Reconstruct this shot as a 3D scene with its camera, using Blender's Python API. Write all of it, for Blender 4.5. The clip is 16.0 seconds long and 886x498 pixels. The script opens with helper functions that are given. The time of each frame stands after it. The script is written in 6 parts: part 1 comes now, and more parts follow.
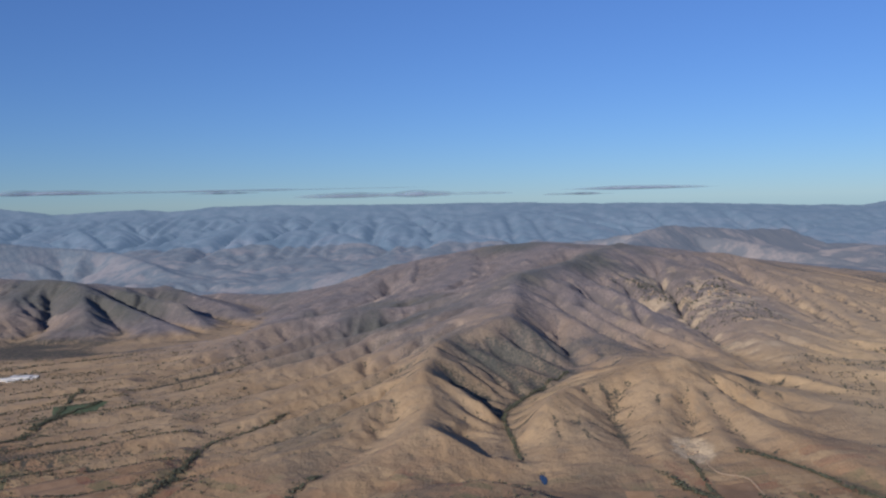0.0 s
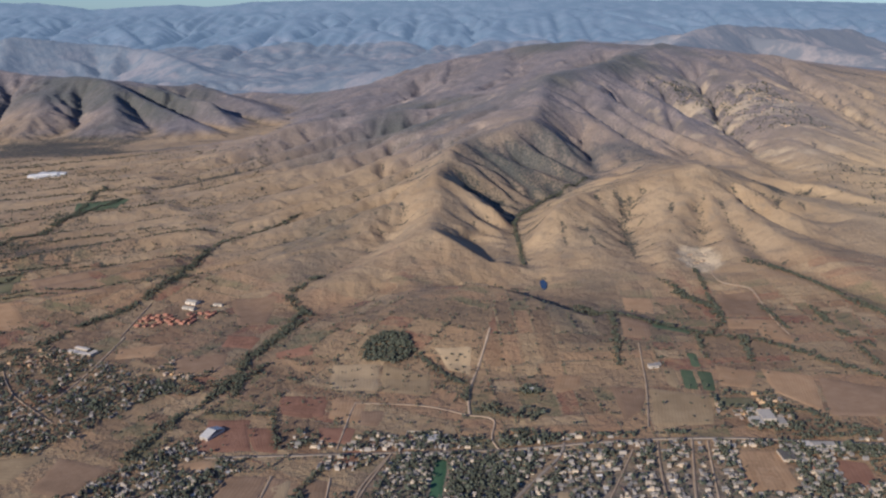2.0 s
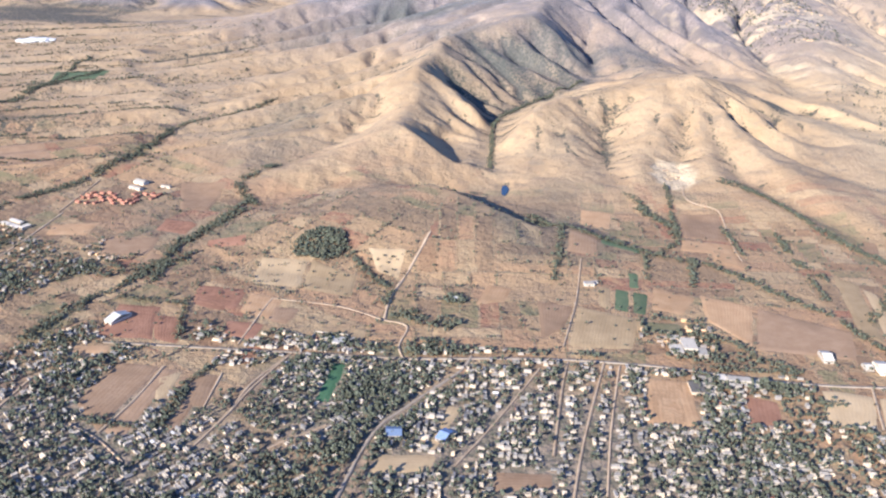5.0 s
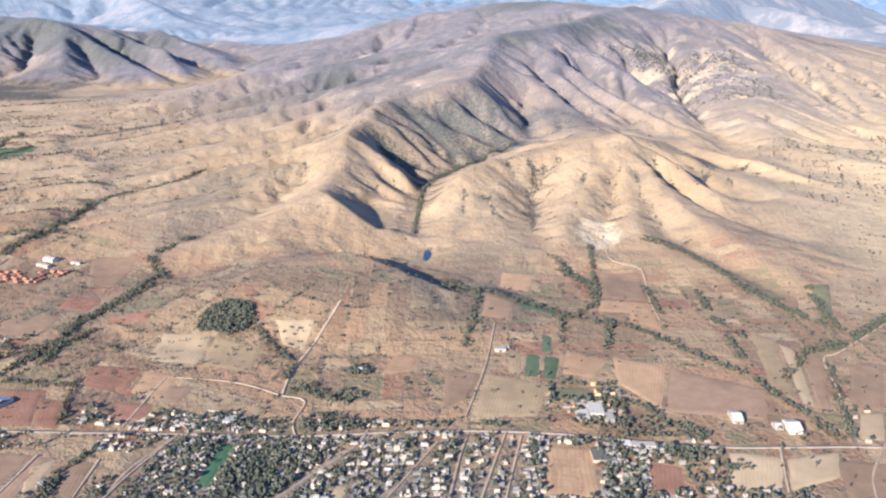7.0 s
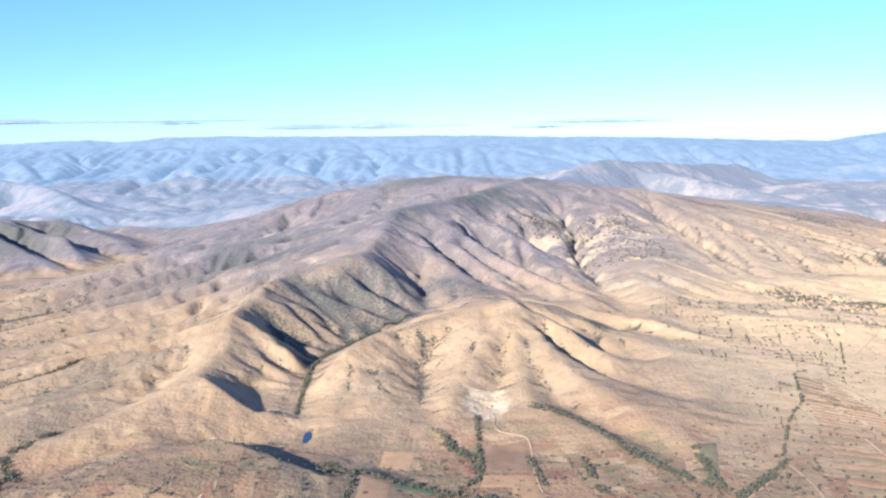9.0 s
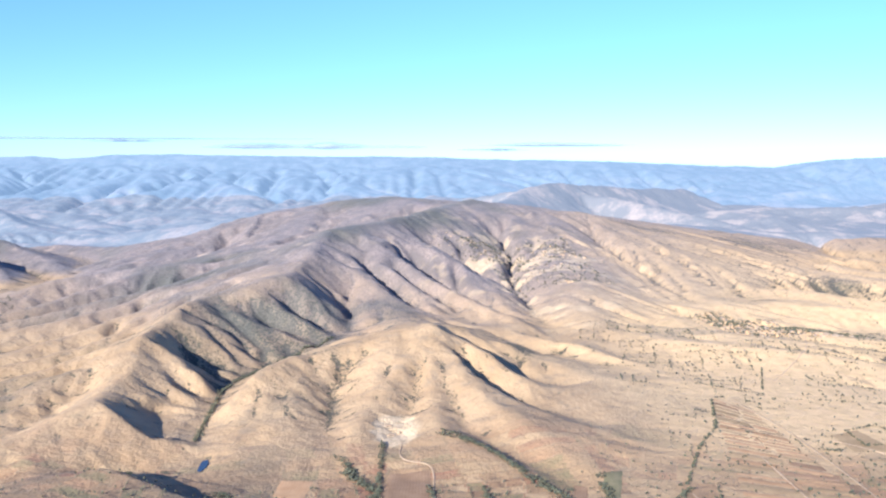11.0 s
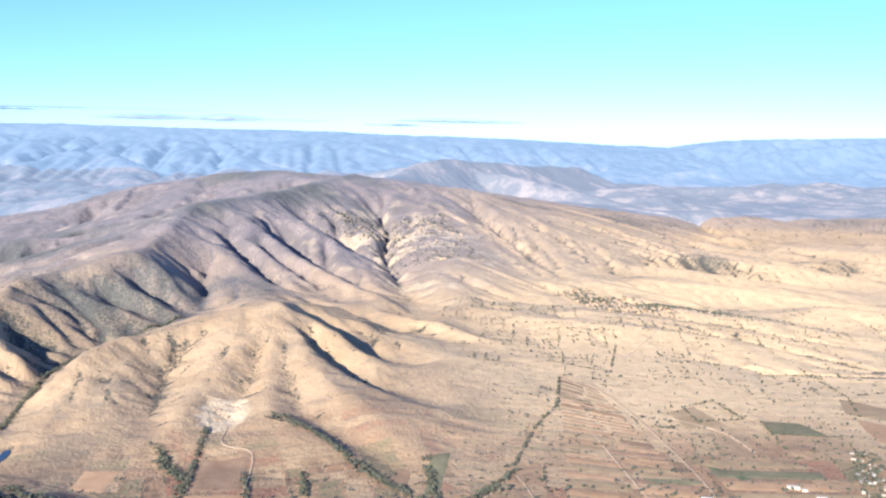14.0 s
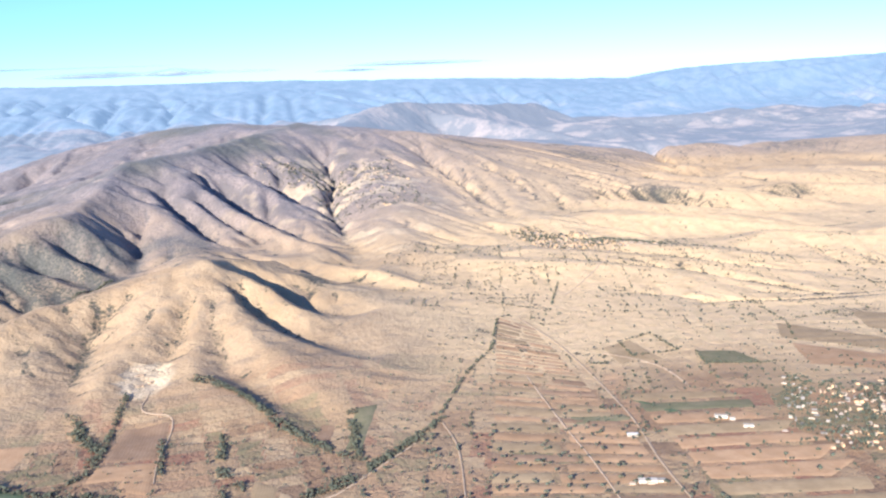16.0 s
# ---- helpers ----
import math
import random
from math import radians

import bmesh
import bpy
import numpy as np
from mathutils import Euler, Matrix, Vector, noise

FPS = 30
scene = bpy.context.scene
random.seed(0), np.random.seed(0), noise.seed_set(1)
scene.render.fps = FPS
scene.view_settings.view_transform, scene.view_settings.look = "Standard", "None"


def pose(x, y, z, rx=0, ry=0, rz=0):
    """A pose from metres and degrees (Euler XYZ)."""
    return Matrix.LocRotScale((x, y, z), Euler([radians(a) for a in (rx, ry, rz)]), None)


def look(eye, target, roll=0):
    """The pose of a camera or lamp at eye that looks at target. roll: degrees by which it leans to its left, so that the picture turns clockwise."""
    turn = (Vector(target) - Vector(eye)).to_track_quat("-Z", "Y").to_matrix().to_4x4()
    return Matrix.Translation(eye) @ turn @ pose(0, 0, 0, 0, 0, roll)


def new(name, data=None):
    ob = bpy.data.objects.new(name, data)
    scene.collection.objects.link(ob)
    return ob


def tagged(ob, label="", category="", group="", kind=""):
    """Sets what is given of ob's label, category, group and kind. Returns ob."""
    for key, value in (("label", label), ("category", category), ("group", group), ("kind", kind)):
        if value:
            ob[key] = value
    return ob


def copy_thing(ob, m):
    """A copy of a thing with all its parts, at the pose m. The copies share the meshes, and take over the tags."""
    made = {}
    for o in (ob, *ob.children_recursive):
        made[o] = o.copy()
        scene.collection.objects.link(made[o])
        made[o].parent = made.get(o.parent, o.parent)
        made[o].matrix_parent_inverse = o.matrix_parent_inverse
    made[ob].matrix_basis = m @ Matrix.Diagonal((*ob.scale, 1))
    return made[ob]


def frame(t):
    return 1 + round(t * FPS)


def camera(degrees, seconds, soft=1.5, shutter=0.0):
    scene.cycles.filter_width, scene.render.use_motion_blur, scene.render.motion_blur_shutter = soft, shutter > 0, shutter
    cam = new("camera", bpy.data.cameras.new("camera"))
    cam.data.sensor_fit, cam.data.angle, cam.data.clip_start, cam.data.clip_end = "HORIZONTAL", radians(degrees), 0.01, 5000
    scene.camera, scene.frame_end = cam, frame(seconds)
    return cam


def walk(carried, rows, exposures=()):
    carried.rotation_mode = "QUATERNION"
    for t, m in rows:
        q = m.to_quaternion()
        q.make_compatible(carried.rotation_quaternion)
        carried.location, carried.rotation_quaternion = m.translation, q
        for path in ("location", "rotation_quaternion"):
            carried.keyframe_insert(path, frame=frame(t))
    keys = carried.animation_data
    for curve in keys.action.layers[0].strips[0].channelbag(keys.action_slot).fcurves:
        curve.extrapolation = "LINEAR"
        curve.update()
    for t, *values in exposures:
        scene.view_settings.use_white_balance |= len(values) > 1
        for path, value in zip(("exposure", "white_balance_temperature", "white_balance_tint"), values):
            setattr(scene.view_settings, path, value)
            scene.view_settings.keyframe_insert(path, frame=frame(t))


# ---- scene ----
S = 0.25        # scale of the model: the far range must lie within reach of the camera
ROUTE = [
    (0.0, 0.0, 0.0, 800.0, 0.000, 3.237, 1.221),
    (0.5, 33.7, 16.7, 798.1, -0.926, 4.734, 1.252),
    (1.0, 67.4, 33.3, 796.2, -2.309, 9.175, 1.119),
    (1.5, 101.1, 50.0, 794.3, -3.016, 13.228, 0.960),
    (2.0, 134.8, 66.5, 792.4, -3.600, 16.393, 0.992),
    (2.5, 168.5, 82.9, 790.5, -5.622, 19.129, 1.062),
    (3.0, 202.4, 99.2, 788.7, -10.008, 20.854, 0.799),
    (3.5, 236.3, 115.4, 786.8, -11.850, 23.936, -1.021),
    (4.0, 270.3, 131.4, 785.0, -9.253, 24.578, -2.677),
    (4.5, 304.5, 147.3, 783.3, -7.405, 24.017, -2.665),
    (4.7, 318.2, 153.6, 782.6, -6.598, 23.768, -2.685),
    (6.8, 464.4, 215.1, 776.9, -3.768, 19.953, -1.712),
    (7.0, 478.4, 220.6, 776.3, -4.102, 19.124, -1.173),
    (7.5, 513.5, 234.3, 774.8, -4.963, 16.242, 0.343),
    (8.0, 548.6, 247.9, 773.4, -4.472, 12.818, 1.503),
    (8.5, 583.7, 261.3, 771.9, -2.616, 10.157, 1.590),
    (9.0, 618.8, 274.5, 770.3, 0.530, 7.662, 0.793),
    (9.2, 632.9, 279.7, 769.7, 1.411, 6.570, 0.423),
    (11.3, 779.9, 331.0, 761.9, 3.548, 6.068, 0.101),
    (11.5, 794.0, 335.7, 761.2, 3.857, 5.961, 0.237),
    (12.0, 829.2, 347.3, 759.4, 4.861, 6.156, 0.160),
    (12.5, 864.4, 358.9, 757.7, 5.689, 6.384, 0.029),
    (13.0, 899.7, 370.4, 756.0, 6.729, 6.629, -0.324),
    (13.5, 935.0, 381.8, 754.3, 7.982, 6.782, -0.566),
    (14.0, 970.4, 393.1, 752.5, 9.222, 7.743, -1.105),
    (14.5, 1005.9, 404.3, 750.8, 9.257, 9.185, -1.142),
    (15.0, 1041.5, 415.5, 749.0, 8.085, 10.556, -0.748),
    (15.5, 1077.1, 426.6, 747.3, 9.355, 12.020, -0.833),
    (16.0, 1112.8, 437.7, 745.5, 11.016, 11.551, 2.094),
]


def pose_of(x, y, z, yaw, down, roll):
    yaw, down = radians(yaw), radians(down)
    eye = Vector((x, y, z)) * S
    way = Vector((math.sin(yaw) * math.cos(down), math.cos(yaw) * math.cos(down), -math.sin(down)))
    return look(eye, eye + way * 100, -roll)


cam = camera(54.81, 16.0, soft=2.3)
walk(cam, [(t, pose_of(*r)) for t, *r in ROUTE],
     [(t, stops, 6080 if t < 2.2 else 5900, 12 if t < 2.2 else 10) for t, stops in ((0.0, -0.28), (1.0, -0.34), (1.5, -0.32), (2.0, -0.02), (2.5, 0.65), (3.0, 1.0), (4.7, 1.25), (7.0, 1.2), (9.0, 1.2), (16.0, 1.22))])

# ---- sky and sun ----
SUN_WAY = Vector((0.52, 0.78, -0.385)).normalized()      # the way the sunlight travels
world = bpy.data.worlds.new("sky")
scene.world = world
world.use_nodes = True
wn, wl = world.node_tree.nodes, world.node_tree.links
sky = wn.new("ShaderNodeTexSky")
sky.sky_type, sky.sun_disc = "NISHITA", False
sky.sun_elevation = math.asin(-SUN_WAY.z)
sky.sun_rotation = math.atan2(-SUN_WAY.x, -SUN_WAY.y)
sky.altitude, sky.air_density, sky.dust_density, sky.ozone_density = 2000, 1.0, 0.1, 2.5
up = wn.new("ShaderNodeSeparateXYZ")
wl.new(wn.new("ShaderNodeTexCoord").outputs["Generated"], up.inputs[0])
rise = wn.new("ShaderNodeMapRange")
rise.inputs["From Min"].default_value, rise.inputs["From Max"].default_value = 0.0, 0.25
wl.new(up.outputs["Z"], rise.inputs["Value"])
glass = wn.new("ShaderNodeMix")         # the cabin window's cool glass and the dry air near the horizon
glass.data_type = "RGBA"
glass.inputs["A"].default_value, glass.inputs["B"].default_value = (0.42, 0.58, 0.83, 1), (0.63, 0.81, 1.16, 1)
wl.new(rise.outputs[0], glass.inputs["Factor"])
tint = wn.new("ShaderNodeMix")
tint.data_type, tint.blend_type = "RGBA", "MULTIPLY"
tint.inputs["Factor"].default_value = 1.0
wl.new(glass.outputs["Result"], tint.inputs["B"])
wl.new(sky.outputs[0], tint.inputs["A"])
wl.new(tint.outputs["Result"], wn["Background"].inputs["Color"])
wn["Background"].inputs["Strength"].default_value = 0.104
lamp = bpy.data.lights.new("sun", "SUN")
lamp.energy, lamp.angle, lamp.color = 4.8, radians(0.5), (1.0, 0.91, 0.80)
sun = new("sun", lamp)
sun.matrix_world = look((0, 0, 1500), Vector((0, 0, 1500)) + SUN_WAY)

# ---- small tools ----
def lattice(ix, iy, k):
    """A fixed random number from 0 to 1 for each cell of a lattice."""
    h = (ix.astype(np.int64) * 374761393 + iy.astype(np.int64) * 668265263 + k * 1274126177) & 0xFFFFFFFF
    h = ((h ^ (h >> 13)) * 1274126177) & 0xFFFFFFFF
    h = ((h ^ (h >> 16)) * 2246822519) & 0xFFFFFFFF
    return ((h ^ (h >> 15)) & 0xFFFFFF) / float(0xFFFFFF)


def value_noise(x, y, k=0):
    ix, iy = np.floor(x), np.floor(y)
    fx, fy = x - ix, y - iy
    fx, fy = fx * fx * (3 - 2 * fx), fy * fy * (3 - 2 * fy)
    a, b = lattice(ix, iy, k), lattice(ix + 1, iy, k)
    c, d = lattice(ix, iy + 1, k), lattice(ix + 1, iy + 1, k)
    return (a + (b - a) * fx) * (1 - fy) + (c + (d - c) * fx) * fy


def fbm(x, y, k=0, octaves=4):
    """Summed noise, about -1 to 1."""
    total, amp, norm = 0, 1.0, 0
    for i in range(octaves):
        total = total + amp * (value_noise(x, y, k + i) * 2 - 1)
        norm += amp
        x, y, amp = x * 2.03 + 17.1, y * 2.03 - 9.3, amp * 0.5
    return total / norm


def step(a, b, x):
    t = np.clip((x - a) / (b - a), 0, 1)
    return t * t * (3 - 2 * t)


# ---- relief ----
RIDGES = []


def ridge(points, half, power=1.7, round_top=10, right=None):
    """A crest through points (x, y, height); half: how far its slopes reach on the left of its way, and on the right if not told."""
    RIDGES.append((points, half, half if right is None else right, power, round_top))


# the grassy mound before the front hills
ridge([(-204, 2080, 6), (-149, 2130, 6), (-94, 2190, 21), (13, 2235, 44), (104, 2245, 56), (170, 2205, 52), (235, 2165, 46), (372, 2140, 30), (430, 2100, 6)], 140, 0.95, 4, right=400)
# beyond the mountain
ridge([(1420, 6700, 330), (1640, 7600, 370), (2000, 8500, 470), (2370, 9020, 545), (2900, 9500, 490), (3600, 10200, 420), (4400, 10800, 350)], 1300, 1.3, 60)
ridge([(2370, 9020, 528), (1900, 9300, 430), (1500, 9900, 300), (1200, 10600, 180)], 900, 1.3, 20)
ridge([(2700, 9300, 500), (3300, 8700, 330), (3900, 8000, 160), (4300, 7400, 60)], 900, 1.3, 30)
ridge([(-5034, 9000, 467), (-4357, 9500, 404), (-3723, 9500, 333), (-2877, 8500, 210), (-1936, 7500, 74)], 1300, 1.3)
ridge([(-5542, 13000, 505), (-3967, 11000, 183), (-2523, 9000, 10)], 1500, 1.3)
ridge([(560, 7000, 380), (250, 7700, 230), (-100, 8600, 120)], 700, 1.3)
# the far range
ridge([(-12000, 14800, 860), (-8006, 15500, 815), (-7040, 15500, 690), (-5450, 15500, 745), (-4940, 15500, 690), (-4118, 15500, 768),
       (-2889, 15500, 775), (-911, 15500, 745), (796, 15500, 745), (2838, 15500, 696), (4681, 15500, 665), (6464, 15500, 590),
       (7641, 15500, 560), (8564, 15000, 723), (10029, 14500, 791), (12208, 14200, 857)], 3600, 1.15, 60)
ridge([(12208, 14200, 857), (8619, 13300, 640), (6504, 12300, 300), (5000, 11800, 200)], 2000, 1.2)


dice = random.Random(5)
for i in range(30):        # rolling hills beyond the eastern valley
    cx, cy = dice.uniform(2500, 8200), dice.uniform(5400, 11500)
    top, run = dice.uniform(60, 150) * (0.6 + (cy - 5000) / 5000), dice.uniform(500, 1000)
    ridge([(cx - run, cy + run * 0.4, top * 0.7), (cx, cy, top), (cx + run * 0.7, cy - run * 0.5, top * 0.5)], dice.uniform(700, 1100), 1.5, 60)
for i in range(34):        # low spurs that run out into the western valley
    cy = 2500 + 66 * i + dice.uniform(-30, 30)
    cx = -640 - (cy - 2500) * 0.36 + dice.uniform(-120, 120)
    top, run = dice.uniform(24, 46), dice.uniform(650, 1200)
    ridge([(cx + 240, cy + 170, top * 1.5), (cx, cy, top), (cx - run * 0.5, cy - run * 0.3, top * 0.6), (cx - run, cy - run * 0.5, 3)], dice.uniform(110, 170), 1.2, 8,
          right=dice.uniform(70, 110))
for i in range(46):        # rolling ground east of the mountain
    cx, cy = dice.uniform(1500, 5200), dice.uniform(3300, 6600)
    top, run = dice.uniform(18, 44) * (0.8 + (cy - 3300) / 2600), dice.uniform(250, 600)
    if math.hypot(cx - 2420, cy - 3960) < 380:
        continue
    ridge([(cx - run, cy + run * 0.55, top), (cx, cy, top * 0.9), (cx + run, cy - run * 0.5, top * 0.3)], dice.uniform(240, 420), 1.4, 40, right=dice.uniform(300, 480))


def relief(x, y):
    """Height of the smooth relief, before gullies."""
    plain = -3 + 4 * fbm(x / 900, y / 900, 3, 2) - 8 * step(2050, 2400, y) * (1 - step(2900, 3400, y)) * np.exp(-((x - 300) / 700) ** 2) - 52 * step(2200, 3300, x) * (1 - step(6500, 9000, y))
    far = step(6500, 11000, y) * 60 - step(9500, 14000, y) * 120 * np.exp(-((x + 3000) / 2500) ** 2)
    foot_g = 30 * np.clip(1 - np.hypot((x + 60) / 420, (y - 2030) / 260), 0, 1)
    h = plain + far + np.maximum(foot_g, 0)
    mounds = np.maximum(0, fbm(x / 520, y / 520, 8, 3)) * step(2300, 3600, y) * (12 + 26 * step(600, 1500, x) * step(2900, 3600, y) + 60 * step(4800, 7000, y))
    h = h + mounds
    wx = x + 15 * fbm(x / 240, y / 240, 21, 3) + 90 * fbm(x / 1500, y / 1500, 22, 2) * step(5000, 8000, y)
    wy = y + 15 * fbm(x / 240, y / 240, 31, 3) + 90 * fbm(x / 1500, y / 1500, 32, 2) * step(5000, 8000, y)
    base = h.copy()
    for pts, left, right, power, top in RIDGES:
        half = max(left, right)
        xs, ys = [p[0] for p in pts], [p[1] for p in pts]
        near = np.flatnonzero((x > min(xs) - half - 120) & (x < max(xs) + half + 120) & (y > min(ys) - half - 120) & (y < max(ys) + half + 120))
        if not len(near):
            continue
        px, py, best = wx[near], wy[near], np.zeros(len(near))
        for (ax, ay, az), (bx, by, bz) in zip(pts, pts[1:]):
            dx, dy = bx - ax, by - ay
            s = np.clip(((px - ax) * dx + (py - ay) * dy) / (dx * dx + dy * dy), 0, 1)
            d = np.hypot(px - ax - s * dx, py - ay - s * dy)
            side = (dx * (py - ay) - dy * (px - ax)) / (math.hypot(dx, dy) * (d + 1e-6))
            width = right + (left - right) * step(-0.7, 0.7, side)
            d = np.sqrt(d * d + top * top) - top
            z = az + (bz - az) * s
            reach = np.maximum(width * (0.5 + 0.5 * np.clip(z / max(p[2] for p in pts), 0, 1)), np.where(width > 135, 2.1, 1.2) * z * (width > 90))
            best = np.maximum(best, z * np.clip(1 - d / reach, 0, 1) ** power)
        b = base[near]
        cand = np.where(best > 0, best + b * np.clip(1 - best / 90, 0, 1), b)
        k = 7.0 * np.clip(best / 12, 0.02, 1)
        a = h[near]
        t = np.clip(0.5 + 0.5 * (cand - a) / k, 0, 1)
        h[near] = a + (cand - a) * t + k * t * (1 - t) * (best > 0)
    return h


def gullies(px, py, dx, dy, k):
    """Furrows that run down the slope; (dx, dy) lies across it."""
    ix, iy = np.floor(px), np.floor(py)
    fx, fy = px - ix, py - iy
    va, gx, gy, wt = 0, 0, 0, 0
    for i in (-1, 0, 1, 2):
        for j in (-1, 0, 1, 2):
            qx = fx - i + 0.5 * lattice(ix + i, iy + j, k) - 0.25
            qy = fy - j + 0.5 * lattice(ix + i, iy + j, k + 1) - 0.25
            w = np.exp(-2 * (qx * qx + qy * qy))
            m = (qx * dx + qy * dy) * 2 * math.pi
            s = np.sin(m) * w
            va, gx, gy, wt = va + np.cos(m) * w, gx - s * dx, gy - s * dy, wt + w
    return va / wt, gx / wt, gy / wt


# rows of the ground sheet grow wider apart with distance
rows_y = [-1500.0, -900.0, -400.0, 0.0, 250.0, 450.0, 600.0]
while rows_y[-1] < 17600:
    rows_y.append(rows_y[-1] + (6.0 if rows_y[-1] < 2400 else 0.0027 * rows_y[-1] if rows_y[-1] < 9000 else 0.0045 * rows_y[-1]))
rows_y = np.array(rows_y)
COLS = 640
west = -0.86 * np.maximum(rows_y, 700) - 350
east = 1150 + 0.86 * np.maximum(rows_y, 700) + 250
U = np.linspace(0, 1, COLS)
GX = west[:, None] + (east - west)[:, None] * U[None, :]
GY = np.repeat(rows_y[:, None], COLS, 1)


def slopes(h):
    hx = np.gradient(h, axis=1) / np.gradient(GX, axis=1)
    hy = (np.gradient(h, axis=0) - hx * np.gradient(GX, axis=0)) / np.gradient(GY, axis=0)
    return hx, hy


# ---- running water carves the hills into spurs and creeks ----
CELL = 21.0
EX, EY = np.meshgrid(np.arange(-4700, 4700, CELL), np.arange(1990, 8200, CELL))


def carve(h, rounds, power, spread):
    """Wears a grid of heights down along the streams that its own slopes feed."""
    nr, nc = h.shape
    cells = np.arange(nr * nc).reshape(nr, nc)
    for turn in range(rounds):
        best, way, run = np.zeros_like(h), cells.copy(), np.ones_like(h)
        for i, j in ((0, 1), (1, 0), (0, -1), (-1, 0), (1, 1), (1, -1), (-1, 1), (-1, -1)):
            far = math.hypot(i, j)
            fall = np.full_like(h, -1.0)
            a = (slice(max(0, -i), nr - max(0, i)), slice(max(0, -j), nc - max(0, j)))
            b = (slice(max(0, i), nr - max(0, -i)), slice(max(0, j), nc - max(0, -j)))
            fall[a] = (h[a] - h[b]) / far
            less = fall > best
            best = np.where(less, fall, best)
            run = np.where(less, far, run)
            there = np.zeros_like(cells)
            there[a] = cells[b]
            way = np.where(less, there, way)
        order = np.argsort(h.ravel(), kind="stable").tolist()
        down, area, z = way.ravel().tolist(), [1.0] * (nr * nc), h.ravel().tolist()
        for c in reversed(order):
            if down[c] != c:
                area[down[c]] += area[c]
        wear = (power * (np.minimum(np.array(area), 900.0) ** 0.5 - 0.9) / run.ravel()).tolist()
        for c in order:
            if down[c] != c:
                z[c] = (z[c] + wear[c] * z[down[c]]) / (1 + wear[c])
        h = np.array(z).reshape(nr, nc)
        flat = np.pad(h, 1, mode="edge")
        mean = (flat[:-2, 1:-1] + flat[2:, 1:-1] + flat[1:-1, :-2] + flat[1:-1, 2:]) / 4
        h = h + spread * (mean - h)
    return h, np.log(np.array(area)).reshape(nr, nc)


def spline(values, x, y, x0, y0, cell):
    """Smooth reading of a grid of the carved land."""
    u, v = (x - x0) / cell, (y - y0) / cell
    i, j = np.floor(u).astype(int), np.floor(v).astype(int)
    fu, fv = u - i, v - j
    total = 0
    wu = ((1 - fu) ** 3 / 6, (3 * fu ** 3 - 6 * fu ** 2 + 4) / 6, (-3 * fu ** 3 + 3 * fu ** 2 + 3 * fu + 1) / 6, fu ** 3 / 6)
    wv = ((1 - fv) ** 3 / 6, (3 * fv ** 3 - 6 * fv ** 2 + 4) / 6, (-3 * fv ** 3 + 3 * fv ** 2 + 3 * fv + 1) / 6, fv ** 3 / 6)
    for a in range(4):
        for b in range(4):
            total = total + wu[a] * wv[b] * values[np.clip(j + b - 1, 0, values.shape[0] - 1), np.clip(i + a - 1, 0, values.shape[1] - 1)]
    return total


# the creek between the two front hills
BROOK = [(528, 3600), (318, 3346), (222, 3141), (202, 3015), (213, 2801), (225, 2560), (277, 2409), (345, 2230), (433, 2137)]
# ---- the hills hang between their crests and their creeks ----
CRESTS, CREEKS = [], []


def crest(*points):
    CRESTS.append(points)
    return points


def creek(*points):
    CREEKS.append(points)
    return points


def even(points, n):
    """The same line in n even steps."""
    p = np.array(points, float)
    run = np.concatenate([[0], np.cumsum(np.hypot(np.diff(p[:, 0]), np.diff(p[:, 1])))])
    at = np.linspace(0, run[-1], n)
    return np.stack([np.interp(at, run, p[:, k]) for k in range(3)], 1)


def between(a, b, drop, start=0.2):
    """A creek that runs down midway between two spurs."""
    a, b = even(a, 21), even(b, 21)
    mid = (a + b) / 2
    s = np.linspace(0, 1, 21)
    mid[:, 2] = np.minimum(mid[:, 2], np.minimum(a[:, 2], b[:, 2])) - drop * np.sin(np.pi * np.clip(s, 0, 0.97)) ** 0.7
    creek(*[tuple(q) for q in mid[int(start * 20):]])


# the two front peaks and the spine of the mountain
crest((-430, 2230, 4), (-380, 2300, 14), (-262, 2450, 36), (-138, 2590, 70), (-60, 2664, 93), (-76, 2780, 82), (-60, 2900, 104), (-66, 3040, 135), (-90, 3175, 174))
crest((-60, 2664, 93), (-85, 2570, 62), (-80, 2470, 36), (-40, 2350, 14))
crest((-60, 2664, 95), (0, 2618, 80), (55, 2578, 62), (120, 2550, 42), (170, 2535, 26), (235, 2520, 4))
rib_b = crest((-90, 3175, 174), (-3, 3125, 138), (106, 3045, 88), (180, 2985, 36))
crest((-90, 3175, 174), (-74, 3310, 172), (-43, 3480, 200), (-10, 3690, 211))
rib_c = crest((-30, 3520, 194), (60, 3420, 146), (150, 3330, 88), (208, 3240, 30))
crest((-10, 3690, 211), (85, 3730, 208), (164, 3760, 226))
rib_d = crest((62, 3722, 204), (186, 3640, 136), (327, 3560, 92), (440, 3485, 50))
rib_e = crest((164, 3760, 226), (296, 3710, 160), (414, 3650, 118), (501, 3590, 66))
crest((164, 3760, 226), (229, 3840, 247), (306, 3890, 258), (342, 4250, 290), (385, 4550, 337), (425, 4790, 384))
rib_f = crest((306, 3890, 258), (408, 3850, 190), (516, 3800, 112), (552, 3765, 74))
rib_g = crest((425, 4790, 384), (541, 4550, 278), (621, 4332, 214), (755, 4060, 142), (839, 3850, 114), (890, 3600, 120), (896, 3400, 152), (890, 3177, 200))
crest((755, 4060, 142), (668, 3900, 122), (690, 3820, 98))
